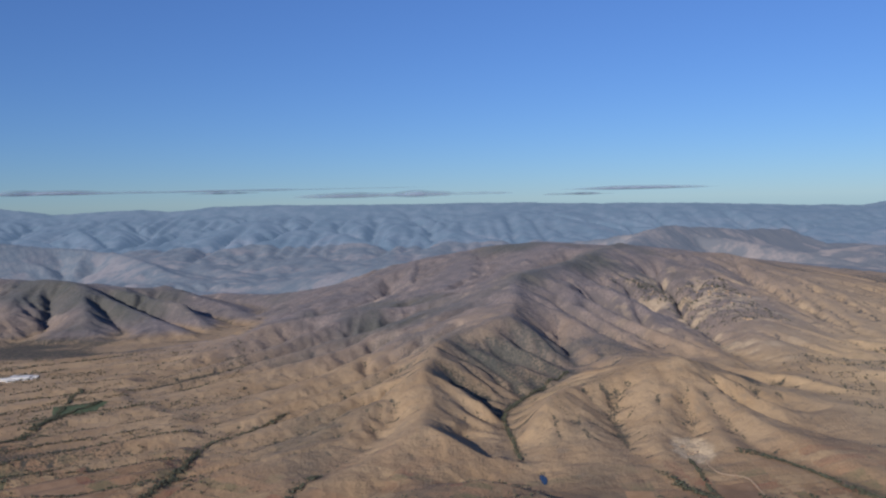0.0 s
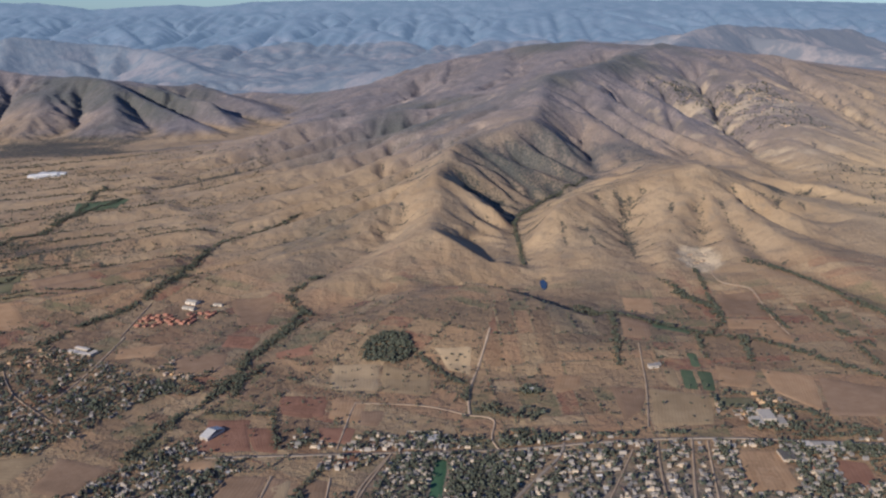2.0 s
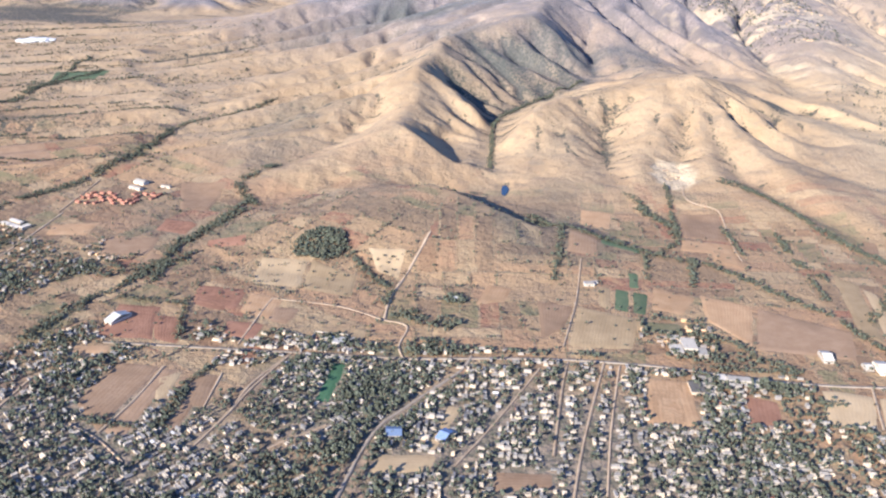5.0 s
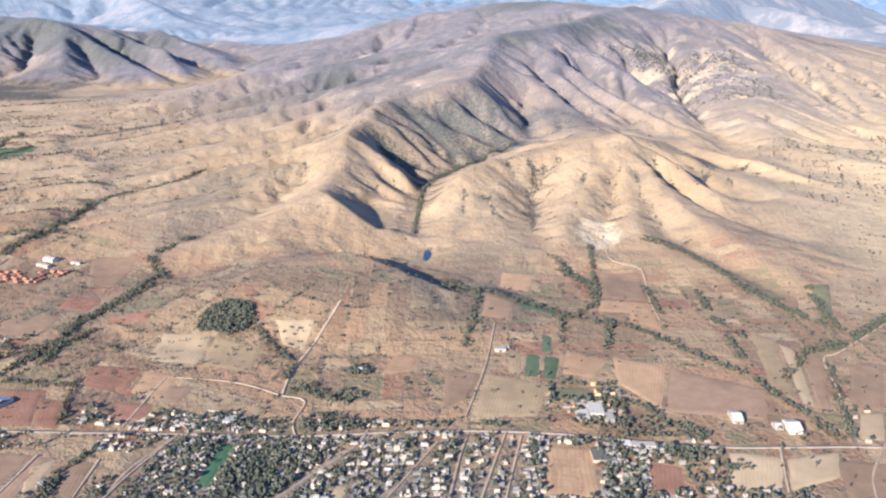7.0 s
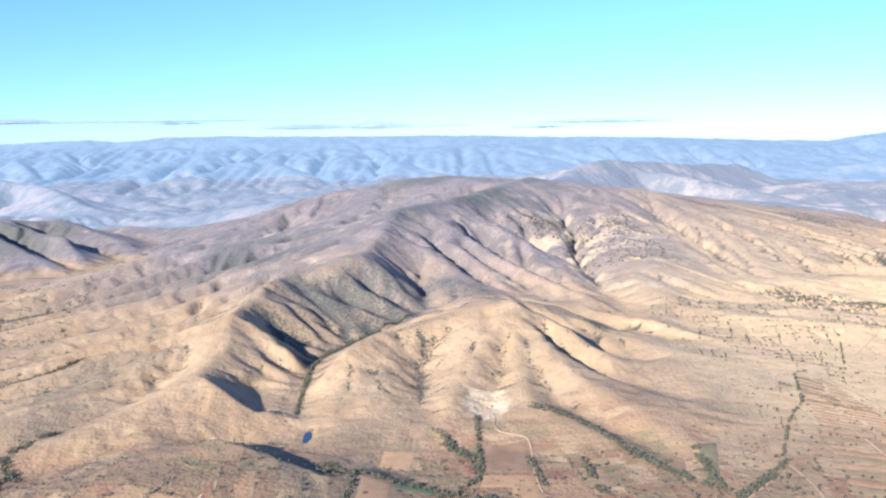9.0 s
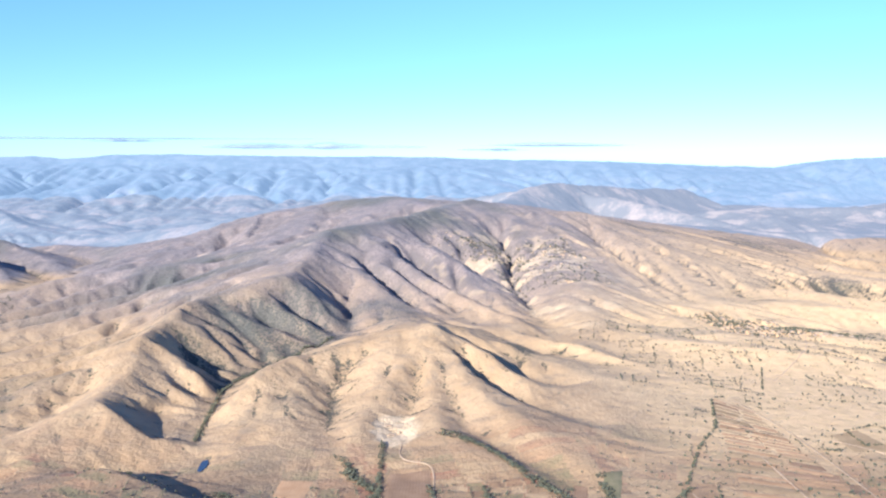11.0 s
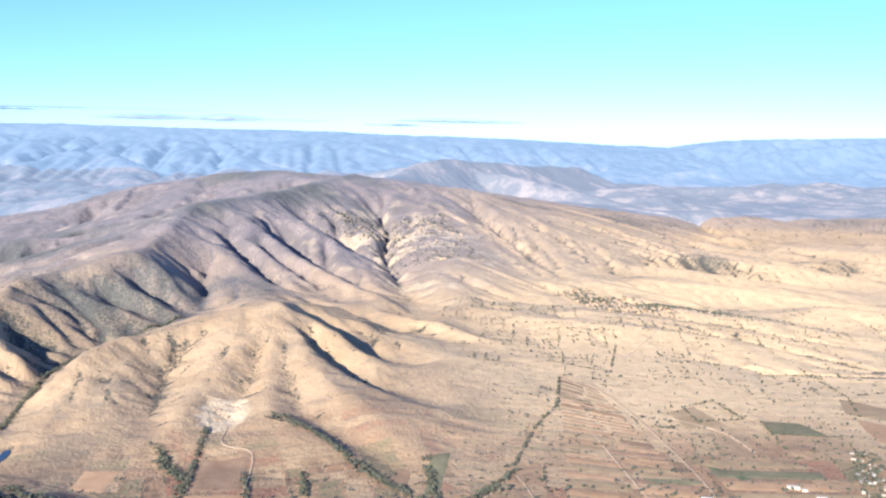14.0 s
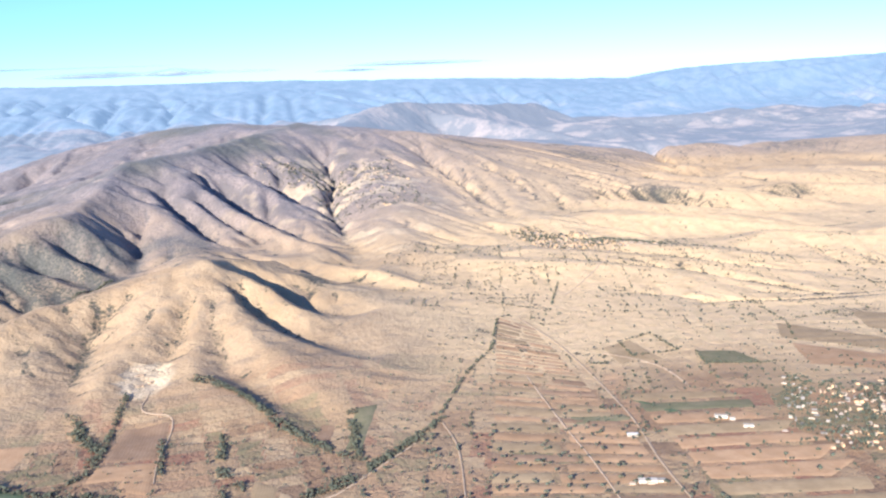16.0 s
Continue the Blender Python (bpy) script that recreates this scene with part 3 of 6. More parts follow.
class Paint:
    """Writes a node material line by line."""

    def __init__(self, name, rough=0.9):
        self.m, self.n, self.l, self.b = material(name, rough)
        self.co = self.n.new("ShaderNodeTexCoord").outputs["Object"]

    def put(self, socket, value):
        if hasattr(value, "is_output"):
            self.l.new(value, socket)
        else:
            socket.default_value = (*value, 1) if isinstance(value, tuple) and len(value) == 3 else value

    def noise(self, metres, detail=3.0, rough=0.6, stretch=None):
        t = self.n.new("ShaderNodeTexNoise")
        t.inputs["Scale"].default_value = 1 / (metres * S)
        t.inputs["Detail"].default_value, t.inputs["Roughness"].default_value = detail, rough
        co = self.co
        if stretch:
            k = self.n.new("ShaderNodeMapping")
            k.inputs["Scale"].default_value = stretch
            self.l.new(co, k.inputs["Vector"])
            co = k.outputs[0]
        self.l.new(co, t.inputs["Vector"])
        return t.outputs["Fac"]

    def attr(self, name):
        a = self.n.new("ShaderNodeAttribute")
        a.attribute_name = name
        return a.outputs["Fac"]

    def math(self, op, a, b=0.0, c=0.0):
        k = self.n.new("ShaderNodeMath")
        k.operation = op
        for s, v in zip(k.inputs, (a, b, c)):
            self.put(s, v)
        return k.outputs[0]

    def ramp(self, x, low, high):
        k = self.n.new("ShaderNodeMapRange")
        k.interpolation_type = "SMOOTHSTEP"
        self.put(k.inputs["Value"], x)
        k.inputs["From Min"].default_value, k.inputs["From Max"].default_value = low, high
        return k.outputs[0]

    def mix(self, f, a, b, kind="MIX"):
        k = self.n.new("ShaderNodeMix")
        k.data_type, k.blend_type = "RGBA", kind
        self.put(k.inputs["Factor"], f)
        self.put(k.inputs["A"], a)
        self.put(k.inputs["B"], b)
        return k.outputs["Result"]

    def rnd(self):
        return self.n.new("ShaderNodeObjectInfo").outputs["Random"]

    def island(self):
        return self.n.new("ShaderNodeNewGeometry").outputs["Random Per Island"]

    def bump(self, h, metres, strength=0.6):
        k = self.n.new("ShaderNodeBump")
        k.inputs["Strength"].default_value, k.inputs["Distance"].default_value = strength, metres * S
        self.l.new(h, k.inputs["Height"])
        self.l.new(k.outputs[0], self.b.inputs["Normal"])

    def done(self, colour):
        self.put(self.b.inputs["Base Color"], colour)
        return self.m


g = Paint("country", 0.95)
grain = g.noise(9, 4, 0.7)
broad = g.noise(160, 4, 0.6)
patch = g.noise(45, 3, 0.6)
grass = g.mix(g.ramp(broad, 0.35, 0.65), (0.445, 0.312, 0.180), (0.37, 0.252, 0.142))
grass = g.mix(g.ramp(patch, 0.5, 0.72), grass, (0.315, 0.23, 0.145))
plot = g.n.new("ShaderNodeValToRGB")
g.l.new(g.attr("plot"), plot.inputs[0])
plot.color_ramp.interpolation = "CONSTANT"
SOILS = ((0.27, 0.17, 0.105), (0.385, 0.245, 0.15), (0.385, 0.28, 0.17), (0.22, 0.148, 0.098), (0.46, 0.345, 0.215), (0.29, 0.15, 0.10), (0.375, 0.268, 0.165),
         (0.215, 0.19, 0.11), (0.41, 0.275, 0.165), (0.255, 0.18, 0.116), (0.395, 0.298, 0.185))
while len(plot.color_ramp.elements) < len(SOILS):
    plot.color_ramp.elements.new(0.5)
for i, (e, c) in enumerate(zip(plot.color_ramp.elements, SOILS)):
    e.position, e.color = i / len(SOILS), (c[0] * 0.95, c[1] * 0.88, c[2] * 0.77, 1)
soil = g.mix(g.ramp(g.noise(35, 4, 0.7), 0.35, 0.75), plot.outputs[0], (0.325, 0.208, 0.112))
soil = g.mix(g.ramp(g.math("ADD", grain, g.attr("verge")), 0.95, 1.25), soil, (0.21, 0.165, 0.105))
soil = g.mix(g.attr("town"), soil, g.mix(g.ramp(g.noise(16, 3, 0.7), 0.4, 0.62), (0.30, 0.225, 0.155), (0.15, 0.13, 0.09)))
col = g.mix(g.attr("soil"), grass, soil)
# dry eastern plain, its colour brightened to stand for haze and glare
straw = g.mix(g.ramp(patch, 0.4, 0.7), (0.72, 0.51, 0.275), (0.60, 0.42, 0.22))
col = g.mix(g.attr("straw"), col, straw)
bush = g.mix(g.ramp(grain, 0.4, 0.6), (0.135, 0.105, 0.082), (0.07, 0.07, 0.048))
col = g.mix(g.ramp(g.math("ADD", grain, g.attr("scrub")), 0.78, 0.98), col, bush)
# dry woodland, its mauve-grey also carrying the haze of the middle distance
mauve = g.mix(g.ramp(g.noise(120, 5, 0.7), 0.38, 0.62), (0.275, 0.22, 0.195), (0.165, 0.142, 0.135))
mauve = g.mix(g.ramp(grain, 0.45, 0.62), mauve, (0.15, 0.128, 0.115))
mauve = g.mix(g.ramp(g.noise(130, 3), 0.6, 0.75), mauve, (0.37, 0.285, 0.22))
col = g.mix(g.attr("hazy_dry_wood"), col, mauve)
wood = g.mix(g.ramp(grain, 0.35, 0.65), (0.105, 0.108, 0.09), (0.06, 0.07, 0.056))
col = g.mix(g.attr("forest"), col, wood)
pale = g.mix(g.ramp(patch, 0.4, 0.6), (0.62, 0.475, 0.30), (0.50, 0.375, 0.235))
col = g.mix(g.attr("pale"), col, pale)
g.bump(g.math("MULTIPLY_ADD", g.noise(36, 4), 3.2, grain), 6, 0.42)
g.put(g.b.inputs["Sheen Weight"], g.math("MULTIPLY_ADD", g.attr("hazy_dry_wood"), 0.055, 0.02))        # bluish sheen that imitates haze, strongest on the distant slopes
g.b.inputs["Sheen Roughness"].default_value = 0.6
g.b.inputs["Sheen Tint"].default_value = (0.85, 0.9, 1.0, 1)
ground_mat = g.done(col)

g = Paint("hazy_broken_hills", 0.95)
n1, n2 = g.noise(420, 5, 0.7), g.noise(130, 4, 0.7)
# blue-grey base colours, with the haze over the hills painted in
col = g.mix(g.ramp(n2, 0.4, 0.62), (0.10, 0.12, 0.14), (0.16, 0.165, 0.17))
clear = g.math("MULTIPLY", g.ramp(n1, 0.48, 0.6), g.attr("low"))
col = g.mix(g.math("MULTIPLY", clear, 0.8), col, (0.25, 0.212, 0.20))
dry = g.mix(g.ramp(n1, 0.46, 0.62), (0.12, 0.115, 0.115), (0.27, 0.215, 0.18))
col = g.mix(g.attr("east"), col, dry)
g.b.inputs["Emission Color"].default_value = (0.34, 0.43, 0.56, 1)      # blue glow painted on for the air light before the far hills
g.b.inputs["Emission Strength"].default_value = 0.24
g.bump(n2, 40, 0.4)
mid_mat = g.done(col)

g = Paint("hazy_far_forest", 0.95)
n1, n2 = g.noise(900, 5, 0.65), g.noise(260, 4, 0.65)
# forest colours made bluer: the far range's haze is in the base colour
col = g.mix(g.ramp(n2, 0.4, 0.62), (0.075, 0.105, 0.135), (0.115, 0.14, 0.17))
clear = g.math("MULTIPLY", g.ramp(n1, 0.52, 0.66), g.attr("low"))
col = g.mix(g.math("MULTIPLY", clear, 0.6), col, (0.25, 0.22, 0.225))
g.b.inputs["Emission Color"].default_value = (0.30, 0.43, 0.59, 1)      # blue glow painted on for the air light before the far backdrop
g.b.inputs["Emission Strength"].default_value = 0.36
g.bump(n2, 60, 0.4)
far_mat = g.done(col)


def field_paint(name, a, b, furrow=0.5, gap=7.0):
    g = Paint(name, 0.95)
    row = g.math("SINE", g.math("MULTIPLY", g.attr("row"), 2 * math.pi / gap))
    worn = g.noise(28, 4, 0.65)
    f = g.math("ADD", g.math("MULTIPLY", row, furrow * 0.07), worn)
    col = g.mix(g.ramp(f, 0.3, 0.72), a, b)
    col = g.mix(g.ramp(g.noise(90, 3), 0.45, 0.75), col, tuple(0.5 * (u + v) * 0.8 for u, v in zip(a, b)))
    k = g.n.new("ShaderNodeHueSaturation")
    g.put(k.inputs["Value"], g.math("MULTIPLY_ADD", g.rnd(), 0.24, 0.88))
    g.put(k.inputs["Color"], col)
    g.bump(g.math("ADD", g.math("MULTIPLY", row, 0.25), g.math("MULTIPLY", g.noise(6), 2.0)), 0.5, 0.5)
    return g.done(k.outputs[0])


FIELDS = {
    "green": field_paint("green_crop", (0.09, 0.125, 0.065), (0.13, 0.155, 0.085), 0.5, 5),
    "pitch": field_paint("turf", (0.07, 0.15, 0.075), (0.085, 0.165, 0.085), 0.3, 12),
    "grass": field_paint("green_fallow", (0.17, 0.16, 0.085), (0.24, 0.2, 0.115), 0.2),
    "red": field_paint("red_earth", (0.27, 0.135, 0.082), (0.335, 0.175, 0.108), 0.5),
    "orange": field_paint("orange_earth", (0.41, 0.245, 0.128), (0.48, 0.305, 0.168), 0.5),
    "brown": field_paint("brown_earth", (0.285, 0.178, 0.104), (0.35, 0.228, 0.138), 0.8),
    "tan": field_paint("bare_tan", (0.47, 0.33, 0.185), (0.52, 0.375, 0.215), 0.3),
    "stubble": field_paint("stubble", (0.41, 0.29, 0.16), (0.33, 0.228, 0.124), 0.7),
}
FIELD_WORDS = {
    "green": "irrigated green crop field among dry farmland", "pitch": "mown green sports pitch among the houses",
    "grass": "pale green fallow field beside dry plots", "red": "ploughed dark red earth field",
    "orange": "bare orange earth field with faint furrows", "brown": "ploughed brown field with straight furrows",
    "tan": "bare pale tan plot of dust", "stubble": "dry straw-coloured stubble field",
}


def plain_paint(name, a, b, metres=4, rough=0.85, vary=0.35, bump=0.15):
    g = Paint(name, rough)
    col = g.mix(g.ramp(g.noise(metres, 4, 0.65), 0.35, 0.68), a, b)
    k = g.n.new("ShaderNodeHueSaturation")
    g.put(k.inputs["Value"], g.math("MULTIPLY_ADD", g.rnd(), vary, 1 - vary / 2))
    g.put(k.inputs["Color"], col)
    g.bump(g.noise(metres * 0.3, 3), bump)
    return g.done(k.outputs[0])


track_mat = plain_paint("pale_dust", (0.46, 0.34, 0.225), (0.38, 0.265, 0.17), 14)
tar_mat = plain_paint("worn_tar", (0.36, 0.29, 0.215), (0.28, 0.22, 0.165), 12)
white_mat = plain_paint("whitewash", (0.57, 0.50, 0.40), (0.43, 0.365, 0.285), 3, vary=0.8)
grey_mat = plain_paint("bare_concrete", (0.40, 0.35, 0.29), (0.22, 0.19, 0.16), 3, vary=0.9)
cream_mat = plain_paint("cream_render", (0.62, 0.50, 0.36), (0.52, 0.42, 0.30), 3)
rose_mat = plain_paint("brick_walling", (0.42, 0.22, 0.15), (0.35, 0.18, 0.12), 3)
slab_mat = plain_paint("roof_slab", (0.40, 0.35, 0.29), (0.20, 0.175, 0.15), 3, vary=1.1)
tin_mat = plain_paint("tin_roof", (0.58, 0.54, 0.48), (0.42, 0.39, 0.35), 2, 0.5, vary=0.6)
rust_mat = plain_paint("rusty_tin", (0.30, 0.19, 0.14), (0.22, 0.15, 0.12), 2)
tile_mat = plain_paint("clay_tiles", (0.44, 0.19, 0.115), (0.35, 0.15, 0.10), 2)
bright_mat = plain_paint("factory_white", (0.80, 0.77, 0.71), (0.70, 0.66, 0.6), 6, vary=0.15)
blue_mat = plain_paint("blue_sheeting", (0.17, 0.23, 0.34), (0.22, 0.28, 0.38), 4, 0.6)
dark_mat = plain_paint("dark_opening", (0.03, 0.03, 0.032), (0.05, 0.045, 0.04), 2, 0.4)
tank_mat = plain_paint("black_tank", (0.035, 0.035, 0.035), (0.06, 0.055, 0.05), 1, 0.5)
bark_mat = plain_paint("bark", (0.13, 0.095, 0.07), (0.085, 0.065, 0.05), 1)


def leaf_paint(name, a, b):
    g = Paint(name, 0.9)
    col = g.mix(g.ramp(g.noise(2.2, 3, 0.7), 0.35, 0.65), a, b)
    k = g.n.new("ShaderNodeHueSaturation")
    g.put(k.inputs["Value"], g.math("MULTIPLY_ADD", g.island(), 0.8, 0.6))
    g.put(k.inputs["Hue"], g.math("MULTIPLY_ADD", g.island(), 0.05, 0.465))
    g.put(k.inputs["Color"], col)
    g.bump(g.noise(0.9, 3), 0.5, 0.8)
    return g.done(k.outputs[0])


leaf_mat = leaf_paint("dark_leaves", (0.062, 0.07, 0.05), (0.115, 0.118, 0.078))
dust_leaf_mat = leaf_paint("dusty_leaves", (0.085, 0.080, 0.050), (0.13, 0.115, 0.072))

w = Paint("pond_water", 0.12)
w.b.inputs["Specular IOR Level"].default_value = 0.5
w.bump(w.noise(2.5), 0.05, 0.3)
water_mat = w.done((0.03, 0.045, 0.055))

# ---- ground ----
hx, hy = slopes(GZ)
steep = np.hypot(hx, hy)


def blob(x, y, rx, ry):
    return np.exp(-(((GX - x) / rx) ** 2 + ((GY - y) / ry) ** 2))


wander = fbm(GX / 420, GY / 420, 120, 4)


def blurred(a, n):
    k = np.ones(2 * n + 1) / (2 * n + 1)
    a = np.apply_along_axis(lambda r: np.convolve(np.pad(r, n, mode="edge"), k, mode="valid"), 1, a)
    return np.apply_along_axis(lambda r: np.convolve(np.pad(r, n, mode="edge"), k, mode="valid"), 0, a)


CREEK = step(1.6, 5.0, (blurred(GZ, 3) - GZ) * np.clip(5000 / np.maximum(GY, 2500), 0.5, 1.6)) * step(2000, 2300, GY) * (1 - 0.7 * step(5000, 7000, GY))
CREEK = np.maximum(0.55 * CREEK * (1 - step(1300, 1700, -GX)), step(2.9, 4.3, STREAM) * step(2100, 2400, GY) * (1 - 0.6 * step(5200, 7000, GY)))
hollow = np.clip(0.6 * step(1.0, 7, -CUT) + 0.75 * step(0.25, 0.95, -FINE), 0, 1)


def along(pts):
    """How far the places of the ground lie from a line through points."""
    d = np.full(GX.shape, 1e9)
    for (ax, ay), (bx, by) in zip(pts, pts[1:]):
        dx, dy = bx - ax, by - ay
        t = np.clip(((GX - ax) * dx + (GY - ay) * dy) / (dx * dx + dy * dy), 0, 1)
        d = np.minimum(d, np.hypot(GX - ax - t * dx, GY - ay - t * dy))
    return d


# woods on the far sides of the crests; two quarry strips paint in shade too
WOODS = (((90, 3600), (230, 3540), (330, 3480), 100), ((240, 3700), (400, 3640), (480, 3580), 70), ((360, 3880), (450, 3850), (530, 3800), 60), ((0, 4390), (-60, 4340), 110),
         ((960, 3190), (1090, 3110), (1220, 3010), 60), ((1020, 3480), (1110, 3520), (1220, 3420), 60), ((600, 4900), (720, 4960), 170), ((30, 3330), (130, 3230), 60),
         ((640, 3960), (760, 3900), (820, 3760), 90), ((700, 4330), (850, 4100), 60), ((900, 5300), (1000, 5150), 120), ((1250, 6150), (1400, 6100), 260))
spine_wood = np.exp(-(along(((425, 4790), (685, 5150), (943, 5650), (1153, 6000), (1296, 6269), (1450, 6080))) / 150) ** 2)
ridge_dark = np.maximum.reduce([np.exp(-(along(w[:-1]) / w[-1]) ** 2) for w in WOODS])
SCRUB = 0.05 + 0.34 * CREEK + 0.24 * hollow * step(1900, 2500, GY) + 0.2 * ridge_dark + 0.17 * step(0.0, 0.45, wander) * step(2200, 2800, GY) + 0.14 * step(3800, 5200, GY)
SCRUB += 0.20 * step(700, 1500, -GX) * step(1900, 2600, GY) * step(-0.25, 0.3, wander) * (1 - step(5000, 5600, GY))
SCRUB += 0.12 * blob(860, 2820, 90, 130) + 0.10 * blob(540, 2980, 80, 140) + 0.18 * blob(60, 2080, 260, 170)
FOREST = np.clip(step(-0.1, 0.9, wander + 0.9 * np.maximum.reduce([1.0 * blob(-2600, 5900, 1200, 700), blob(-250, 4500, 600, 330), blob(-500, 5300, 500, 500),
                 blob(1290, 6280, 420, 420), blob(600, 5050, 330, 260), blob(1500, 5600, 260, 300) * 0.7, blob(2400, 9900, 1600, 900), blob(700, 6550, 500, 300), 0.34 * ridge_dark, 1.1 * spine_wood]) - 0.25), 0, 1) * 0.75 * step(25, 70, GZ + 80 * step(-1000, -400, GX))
# mask of the dry woodland whose colour has haze mixed in
HAZY_DRY = step(3250, 4500, GY + 350 * wander - 0.5 * np.maximum(-GX - 150, 0) - 0.3 * np.maximum(GX - 500, 0)) * (1 - 0.8 * step(700, 2500, GX + 500 * wander - 0.22 * (GY - 4000)) * (1 - step(5500, 9500, GY))) * step(4, 40, GZ)
NUMBER, EDGE = plots(GX, GY)
VERGE = 1 - step(2, 8, EDGE)
SOIL = (1 - 0.5 * step(1000, 1600, GX)) * (1 - step(2150, 2750, GY + 160 * wander - 0.12 * np.maximum(GX - 900, 0) - 0.5 * np.maximum(-GX - 500, 0))) + 0.3 * step(1600, 2200, GX) * (1 - step(4200, 5600, GY)) + 0.55 * step(1250, 1700, GX) * (1 - step(2500, 3100, GY)) + 0.75 * step(0.08, 0.35, wander) * blob(1500, 5000, 800, 700)
PALE = np.clip(QUARRY + 0.75 * step(0.22, 0.36, fbm(GX / 90, GY / 60, 140, 3) + 0.35 * np.maximum.reduce([blob(1500, 5150, 500, 600), blob(1750, 4750, 400, 300), 0.8 * blob(1500, 4300, 420, 420)]) - 0.12) * np.maximum(blob(1500, 5100, 650, 700), 0.8 * blob(1450, 4300, 450, 450)), 0, 1)
TOWN = np.clip(np.maximum.reduce([blob(430, 1180, 430, 300), blob(-330, 1060, 400, 290), blob(60, 900, 900, 160), blob(60, 1320, 170, 170)]) * 2.2 - 0.6, 0, 1)
# where the eastern ground is painted brighter for the haze
HAZY_STRAW = 0.8 * step(900, 1900, GX + 350 * wander - 0.1 * (GY - 2000)) * step(2000, 2650, GY + 250 * wander) * (1 - step(4000, 7000, GY))
FARLINE = int(np.searchsorted(rows_y, 11300))
MIDLINE = int(np.searchsorted(rows_y, 7050))
corners = np.stack([GX, GY, GZ], 2)


def country(name, r0, r1, layers, mat):
    me = sheet(name, corners[r0:r1].reshape(-1, 3), grid_faces(r1 - r0, COLS))
    for key, values in layers.items():
        a = me.attributes.new(key, "FLOAT", "POINT")
        a.data.foreach_set("value", np.clip(values[r0:r1], 0, 1).astype(np.float32).ravel())
    me.materials.append(mat)
    return new(name, me)


ground = country("ground", 0, MIDLINE + 1, {"soil": SOIL, "plot": NUMBER, "verge": VERGE * 0.6, "town": TOWN, "straw": HAZY_STRAW, "scrub": SCRUB, "hazy_dry_wood": HAZY_DRY, "forest": FOREST, "pale": PALE}, ground_mat)
tagged(ground, "dry tan hills and red-brown farmland with gullied slopes", "ground", kind="structure")
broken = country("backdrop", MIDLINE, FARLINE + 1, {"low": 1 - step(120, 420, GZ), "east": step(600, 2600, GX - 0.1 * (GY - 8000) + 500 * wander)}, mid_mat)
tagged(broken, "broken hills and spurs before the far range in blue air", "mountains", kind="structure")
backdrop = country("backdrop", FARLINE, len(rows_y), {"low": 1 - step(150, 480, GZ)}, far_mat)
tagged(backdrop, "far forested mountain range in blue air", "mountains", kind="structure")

# ---- helpers for things ----
def part(name, bm, mat, parent=None, label=""):
    me = bpy.data.meshes.new(name)
    bm.to_mesh(me)
    bm.free()
    me.materials.append(mat)
    ob = new(name, me)
    if parent:
        ob.parent = parent
    if label:
        tagged(ob, label)
    return ob


def box(bm, x0, y0, z0, x1, y1, z1):
    v = [bm.verts.new((x * S, y * S, z * S)) for z in (z0, z1) for x, y in ((x0, y0), (x1, y0), (x1, y1), (x0, y1))]
    for f in ((3, 2, 1, 0), (4, 5, 6, 7), (0, 1, 5, 4), (1, 2, 6, 5), (2, 3, 7, 6), (3, 0, 4, 7)):
        bm.faces.new([v[i] for i in f])


def tube(bm, x, y, z0, z1, r0, r1, n=8):
    a = [bm.verts.new(((x + r0 * math.cos(t)) * S, (y + r0 * math.sin(t)) * S, z0 * S)) for t in (2 * math.pi * i / n for i in range(n))]
    b = [bm.verts.new(((x + r1 * math.cos(t)) * S, (y + r1 * math.sin(t)) * S, z1 * S)) for t in (2 * math.pi * i / n for i in range(n))]
    for i in range(n):
        bm.faces.new((a[i], a[(i + 1) % n], b[(i + 1) % n], b[i]))
    bm.faces.new(b)
    bm.faces.new(a[::-1])


def gable(bm, w, d, z, rise, over=0.5, thick=0.25):
    """A pitched roof with eaves, ridge along x, over a block of w by d."""
    x, y = w / 2 + over, d / 2 + over
    ring = []
    for t in (0.0, thick):
        ring.append([bm.verts.new((px * S, py * S, (pz + t) * S)) for px, py, pz in
                     ((-x, -y, z), (x, -y, z), (x, 0, z + rise), (x, y, z), (-x, y, z), (-x, 0, z + rise))])
    lo, hi = ring
    bm.faces.new((hi[0], hi[1], hi[2], hi[5]))
    bm.faces.new((hi[5], hi[2], hi[3], hi[4]))
    bm.faces.new((lo[5], lo[2], lo[1], lo[0]))
    bm.faces.new((lo[4], lo[3], lo[2], lo[5]))
    for i in range(6):
        bm.faces.new((lo[i], lo[(i + 1) % 6], hi[(i + 1) % 6], hi[i]))


def anchor(name, x, y, yaw=0.0, sink=0.0):
    e = new(name)
    e.empty_display_size = 0.5
    e.matrix_world = pose(x * S, y * S, (float(ground_z(x, y)[0]) - sink) * S, 0, 0, yaw)
    return e


def low_ground(x, y, r):
    a = np.linspace(0, 2 * math.pi, 9)
    return float(ground_z(x + r * np.cos(a), y + r * np.sin(a)).min())


# ---- fields and ways ----
TAKEN = []      # plots where no house may stand
HEDGES = []
dice = random.Random(11)


